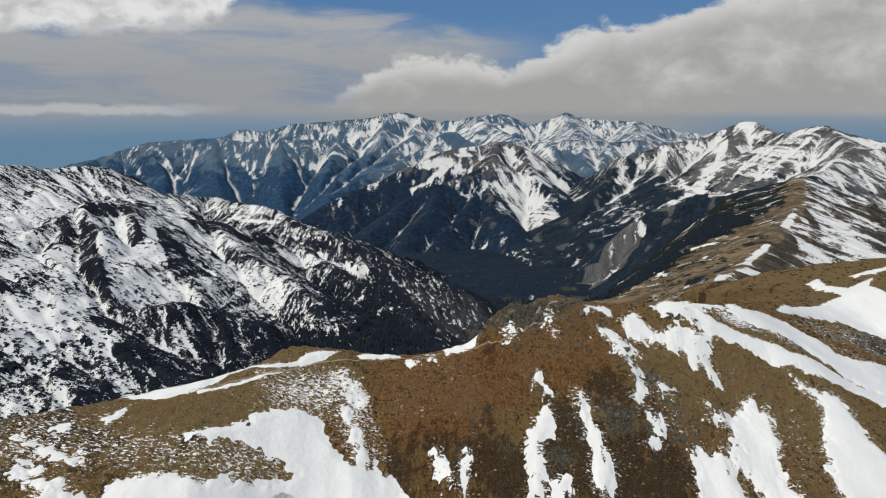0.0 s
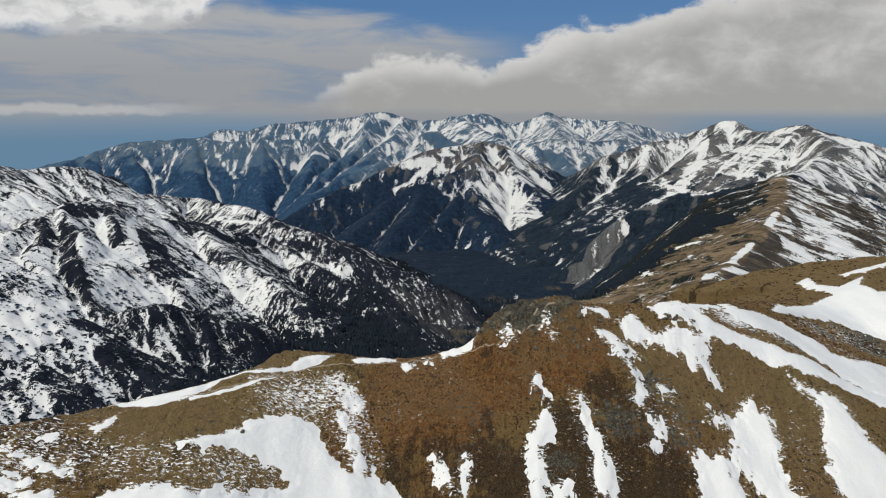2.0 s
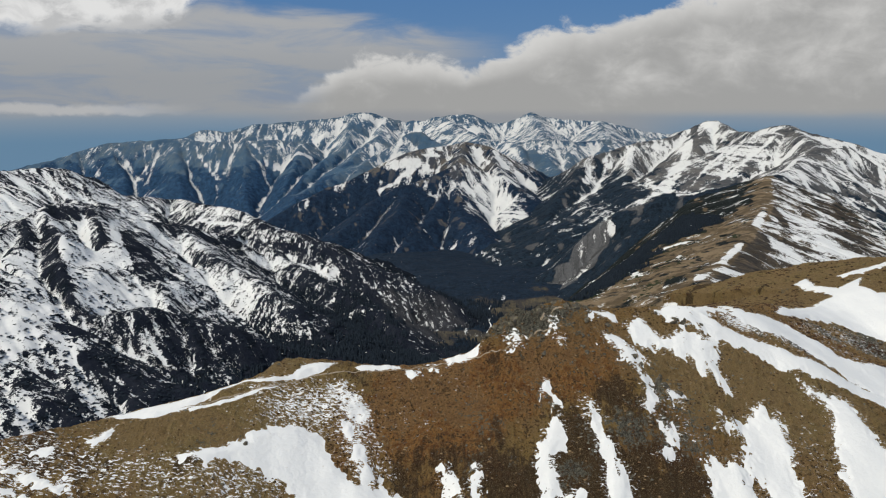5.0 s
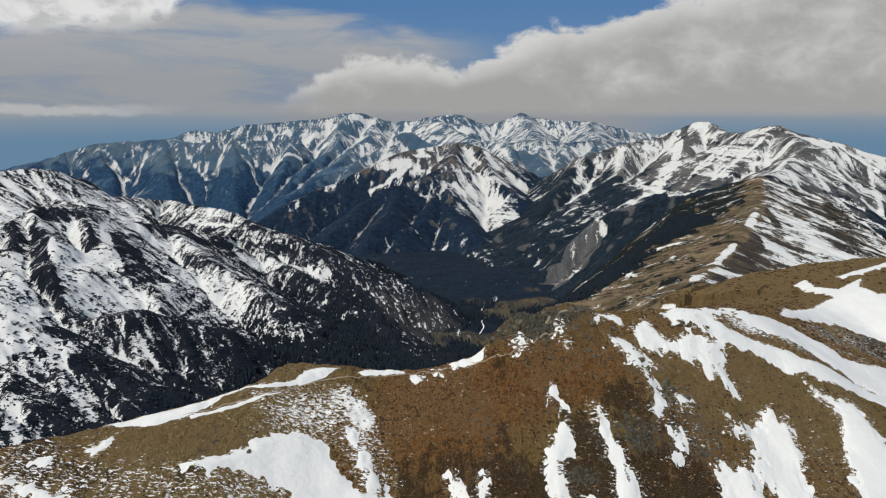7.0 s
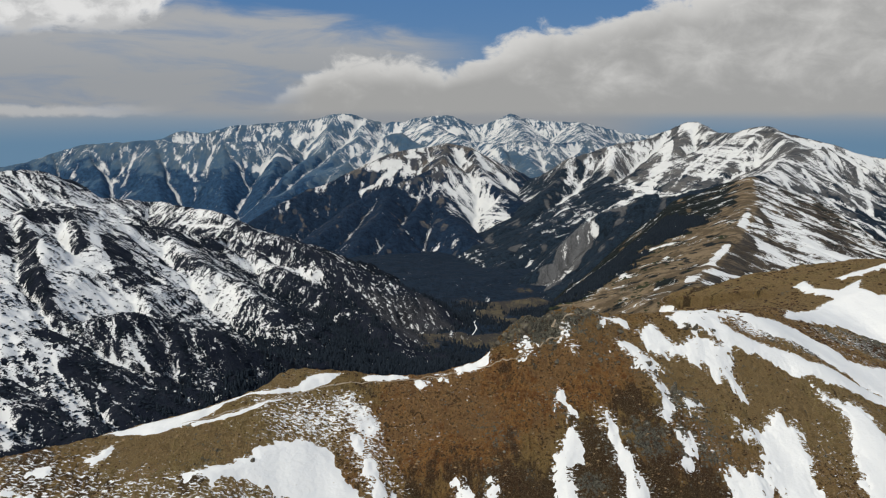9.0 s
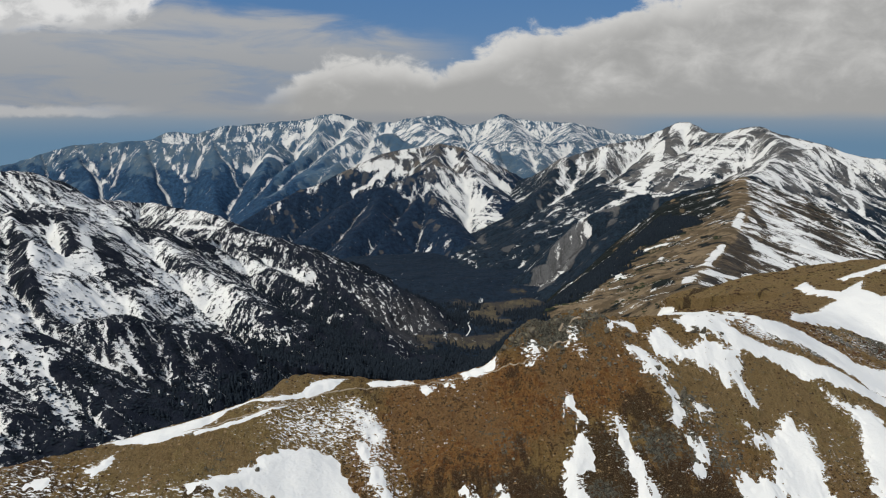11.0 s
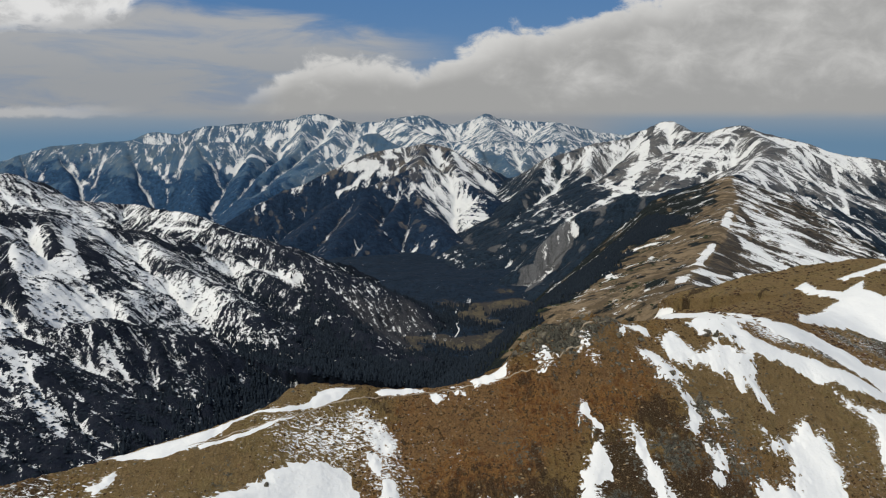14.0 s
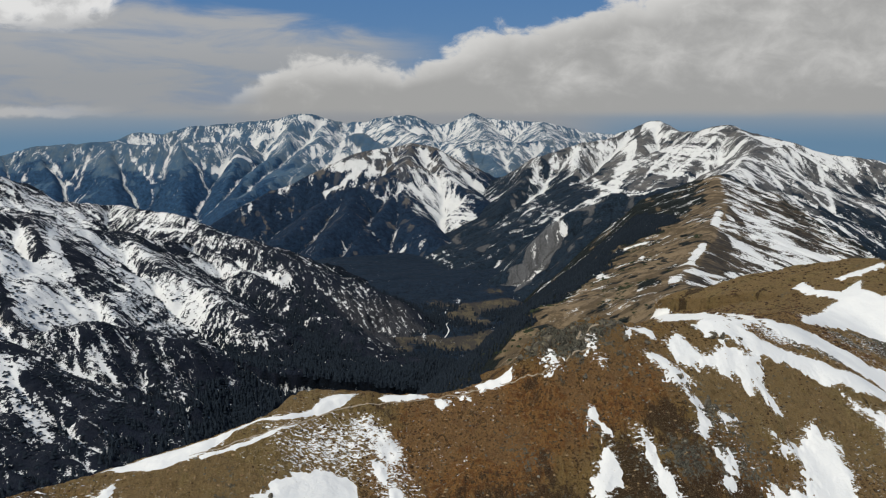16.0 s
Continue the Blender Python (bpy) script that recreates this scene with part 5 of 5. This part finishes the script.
for i, (x, y, size) in enumerate(spots[:300]):
    ob = new("rock", rocks[i % len(rocks)])
    ob.parent = near_ridge
    ob.matrix_basis = pose(x, y, float(land_at(np.array([x]), np.array([y]))[0]) - 0.12 * size, rng.uniform(-18, 18), rng.uniform(-18, 18), rng.uniform(0, 360)) @ Matrix.Diagonal((size * rng.uniform(0.8, 1.3), size * rng.uniform(0.6, 1.0), size * rng.uniform(0.7, 1.1), 1))

# loose stones and tussocks, too many to count
base = np.array([(1, 0, 0), (0.3, 0.9, 0), (-0.8, 0.6, 0), (-0.7, -0.7, 0), (0.4, -0.9, 0), (0.1, 0.05, 0.8)])
fan = [(0, 1, 5), (1, 2, 5), (2, 3, 5), (3, 4, 5), (4, 0, 5)]


def scatter(name, places, sizes, heights, shape, faces, material, owner, label, category, jitter=0.25):
    """One mesh of many small copies of a shape, turned and uneven."""
    count, k = len(places), len(shape)
    turn_ = rng.uniform(0, 2 * np.pi, count)
    c, s_ = np.cos(turn_)[:, None], np.sin(turn_)[:, None]
    pts = np.repeat(shape[None], count, 0) * (1 + jitter * rng.uniform(-1, 1, (count, k, 1)))
    px, py = pts[:, :, 0] * c - pts[:, :, 1] * s_, pts[:, :, 0] * s_ + pts[:, :, 1] * c
    out = np.stack([px * sizes[:, None], py * sizes[:, None], pts[:, :, 2] * heights[:, None]], -1) + places[:, None, :]
    faces = np.array(faces)
    tris = (faces[None] + (np.arange(count) * k)[:, None, None]).reshape(-1, 3)
    me = bpy.data.meshes.new(name)
    me.vertices.add(count * k)
    me.vertices.foreach_set("co", out.astype(np.float32).ravel())
    me.loops.add(tris.size)
    me.loops.foreach_set("vertex_index", tris.astype(np.int32).ravel())
    me.polygons.add(len(tris))
    me.polygons.foreach_set("loop_start", np.arange(0, tris.size, 3, dtype=np.int32))
    me.update(calc_edges=True)
    me.materials.append(material)
    ob = tagged(new(name, me), label, "" if owner else category, kind="stuff")
    if owner:
        ob.parent = owner
    return ob


def rolled(count, x0, x1, y0, y1, chance):
    """Random places kept by a chance field."""
    x, y = rng.uniform(x0, x1, count), rng.uniform(y0, y1, count)
    keep = rng.uniform(0, 1, count) < chance(x, y)
    return x[keep], y[keep]


def no_snow(x, y):
    i, j = ((x - nx[0, 0]) / step).astype(int), ((y - ny[0, 0]) / step).astype(int)
    return snow_reach[np.clip(j, 0, nx.shape[0] - 1), np.clip(i, 0, nx.shape[1] - 1)] < -0.3


def strewn(name, count, low, high, tall, chance, material, label, box=(-125, 180, 145, 330)):
    x, y = rolled(count, *box, chance)
    keep = no_snow(x, y)
    x, y = x[keep], y[keep]
    size = low + (high - low) * rng.uniform(0, 1, len(x)) ** 4
    scatter(name, np.stack([x, y, land_at(x, y) - 0.06], -1), size, size * tall, base, fan, material, near_ridge, label, name, 0.35)


HEATHER = tree_material("dark_heather", (0.040, 0.025, 0.015), (0.12, 0.062, 0.03))
STRAW = tree_material("straw_tussock", (0.15, 0.090, 0.045), (0.36, 0.27, 0.15))
PEBBLE = tree_material("pale_stone", (0.09, 0.082, 0.062), (0.28, 0.26, 0.20))
strewn("scree", 70000, 0.12, 0.65, 0.75, lambda a, b: (0.03 + 0.30 * smooth(0.0, 0.5, fbm(a, b, 16, 4, 210))) * (1 - 0.7 * np.minimum(1, blobs(a, b, [(28, 212, 34, 1), (-70, 200, 30, 0.8)]))) + 0.45 * blobs(a, b, [(36, 250, 16, 0.12), (75, 228, 12, 1), (70, 240, 10, .6), (165, 330, 22, 0.7)]), PEBBLE, "loose grey stones strewn over the grass")
strewn("heather", 150000, 0.12, 0.6, 0.7, lambda a, b: (0.10 + 0.5 * smooth(-0.1, 0.5, fbm(a, b, 11, 4, 211))) * (1 - 0.75 * np.minimum(1, blobs(a, b, [(-70, 202, 34, 1), (120, 250, 26, 0.6)]))), HEATHER, "dark tufts of heather and dead grass")
strewn("heather", 26000, 0.3, 1.5, 0.5, lambda a, b: 0.10 + 0.6 * smooth(0.0, 0.5, fbm(a, b, 26, 4, 213)), HEATHER, "dark tufts of heather on the far side of the saddle", (95, 258, 290, 472))
strewn("tussock_grass", 110000, 0.15, 0.6, 0.6, lambda a, b: 0.08 + 0.45 * smooth(0.0, 0.5, fbm(a, b, 9, 4, 212)), STRAW, "pale straw-coloured grass tussocks")

# spruce forest: two stacked ragged skirts to a tree
ring = [(math.cos(a), math.sin(a)) for a in np.linspace(0, 2 * np.pi, 6)[:-1]]
spruce = np.array([(x_ * 0.30, y_ * 0.30, 0.05) for x_, y_ in ring] + [(0, 0, 0.62)] + [(x_ * 0.20, y_ * 0.20, 0.42) for x_, y_ in ring] + [(0, 0, 1.0)])
skirts = [(k, (k + 1) % 5, 5) for k in range(5)] + [(6 + k, 6 + (k + 1) % 5, 11) for k in range(5)]


def in_sheet(land, x, y):
    """Height and woodiness of a land sheet at places."""
    gx, gy, z, wood = land
    s = gx[0, 1] - gx[0, 0]
    i, j = np.clip(((x - gx[0, 0]) / s).astype(int), 0, gx.shape[1] - 1), np.clip(((y - gy[0, 0]) / s).astype(int), 0, gx.shape[0] - 1)
    return z[j, i], np.broadcast_to(wood, gx.shape)[j, i]


def forest(land, count, box, low, high, owner, label, tall):
    x, y = rng.uniform(box[0], box[1], count), rng.uniform(box[2], box[3], count)
    z, wood = in_sheet(land, x, y)
    keep = (rng.uniform(0, 1, count) < smooth(0.35, 0.7, wood) * smooth(high, low, z) + 0.02 * smooth(high + 20, low, z) * smooth(0.2, 0.4, wood)) & (z > floor_height(x, y) - 1)
    x, y, z = x[keep], y[keep], z[keep]
    h = tall * rng.uniform(0.55, 1.25, len(x))
    scatter("conifer_forest", np.stack([x, y, z - 0.3], -1), h, h, spruce, skirts, SPRUCE, owner, label, "forest", 0.2)


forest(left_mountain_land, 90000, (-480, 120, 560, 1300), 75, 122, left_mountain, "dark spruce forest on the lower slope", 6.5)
forest(spur_land, 60000, (0, 420, 560, 1350), 215, 240, spur, "dark spruce forest below the grassy spur", 5.0)
vx, vy = grid(-400, 420, 600, 1850, 10)
forest((vx, vy, floor_height(vx, vy), 0.95 - blobs(vx, vy, MEADOWS)), 14000, (-150, 400, 760, 1420), 200, 300, None, "dark spruce forest filling the valley floor", 6.5)

# the stream bed in the valley
bed = spline([(58, 1196, 0), (66, 1222, 0), (64, 1250, 0), (72, 1285, 0), (66, 1330, 0), (74, 1375, 0)], 8)[:, :2]
bx = bed[:, :1] + np.array([-1.0, -0.4, 0.4, 1.0]) * (1 + 0.4 * fbm(bed[:, :1], bed[:, 1:], 9, 2, 240))
by = np.repeat(bed[:, 1:], 4, 1)
tagged(sheet("stream", bx, by, floor_height(bx, by) + np.array([1.0, 0.7, 0.7, 1.0]), SNOW), "thin pale stream bed with leftover snow on the valley floor", "stream", kind="structure")

# dwarf pine clumps on the spur
clump = np.array([(math.cos(a), math.sin(a), 0) for a in np.linspace(0, 2 * np.pi, 8)[:-1]] + [(0.62 * math.cos(a), 0.62 * math.sin(a), 0.6) for a in np.linspace(0.4, 0.4 + 2 * np.pi, 8)[:-1]] + [(0, 0, 0.85)])
mound = [(k, (k + 1) % 7, 7 + k) for k in range(7)] + [((k + 1) % 7, 7 + (k + 1) % 7, 7 + k) for k in range(7)] + [(7 + k, 7 + (k + 1) % 7, 14) for k in range(7)]
x, y = rolled(30000, 60, 420, 480, 1100, lambda a, b: 0.30 * smooth(0.0, 0.45, fbm(a, b, 55, 4, 220)))
z, _ = in_sheet(spur_land, x, y)
_, _, away = along(x, y, spline(SPUR[0] + SPUR[1][1:]))
keep = (away > 6) & (z > 150)
x, y, z = x[keep], y[keep], z[keep]
size = rng.uniform(0.8, 3.0, len(x))
scatter("dwarf_pine_scrub", np.stack([x, y, z - 0.2], -1), size, 0.5 * size, clump, mound, PINE, spur, "dark green dwarf pine clumps on the grassy slope", "scrub", 0.35)

# dwarf pine and bare rock on the snowy slopes to the left
x, y = rolled(120000, -640, 60, 560, 1420, lambda a, b: 0.10 + 0.5 * smooth(-0.1, 0.5, fbm(a, b, 26, 4, 230)))
z, wood = in_sheet(left_mountain_land, x, y)
keep = (z > 60) & (rng.uniform(0, 1, len(x)) < 0.25 + 0.75 * smooth(250, 110, z)) & (blobs(x, y, [(-430, 985, 40, 1.0), (-345, 1345, 28, 1.0)]) < 0.35)
x, y, z = x[keep], y[keep], z[keep]
size = rng.uniform(0.7, 2.6, len(x)) ** 1.0
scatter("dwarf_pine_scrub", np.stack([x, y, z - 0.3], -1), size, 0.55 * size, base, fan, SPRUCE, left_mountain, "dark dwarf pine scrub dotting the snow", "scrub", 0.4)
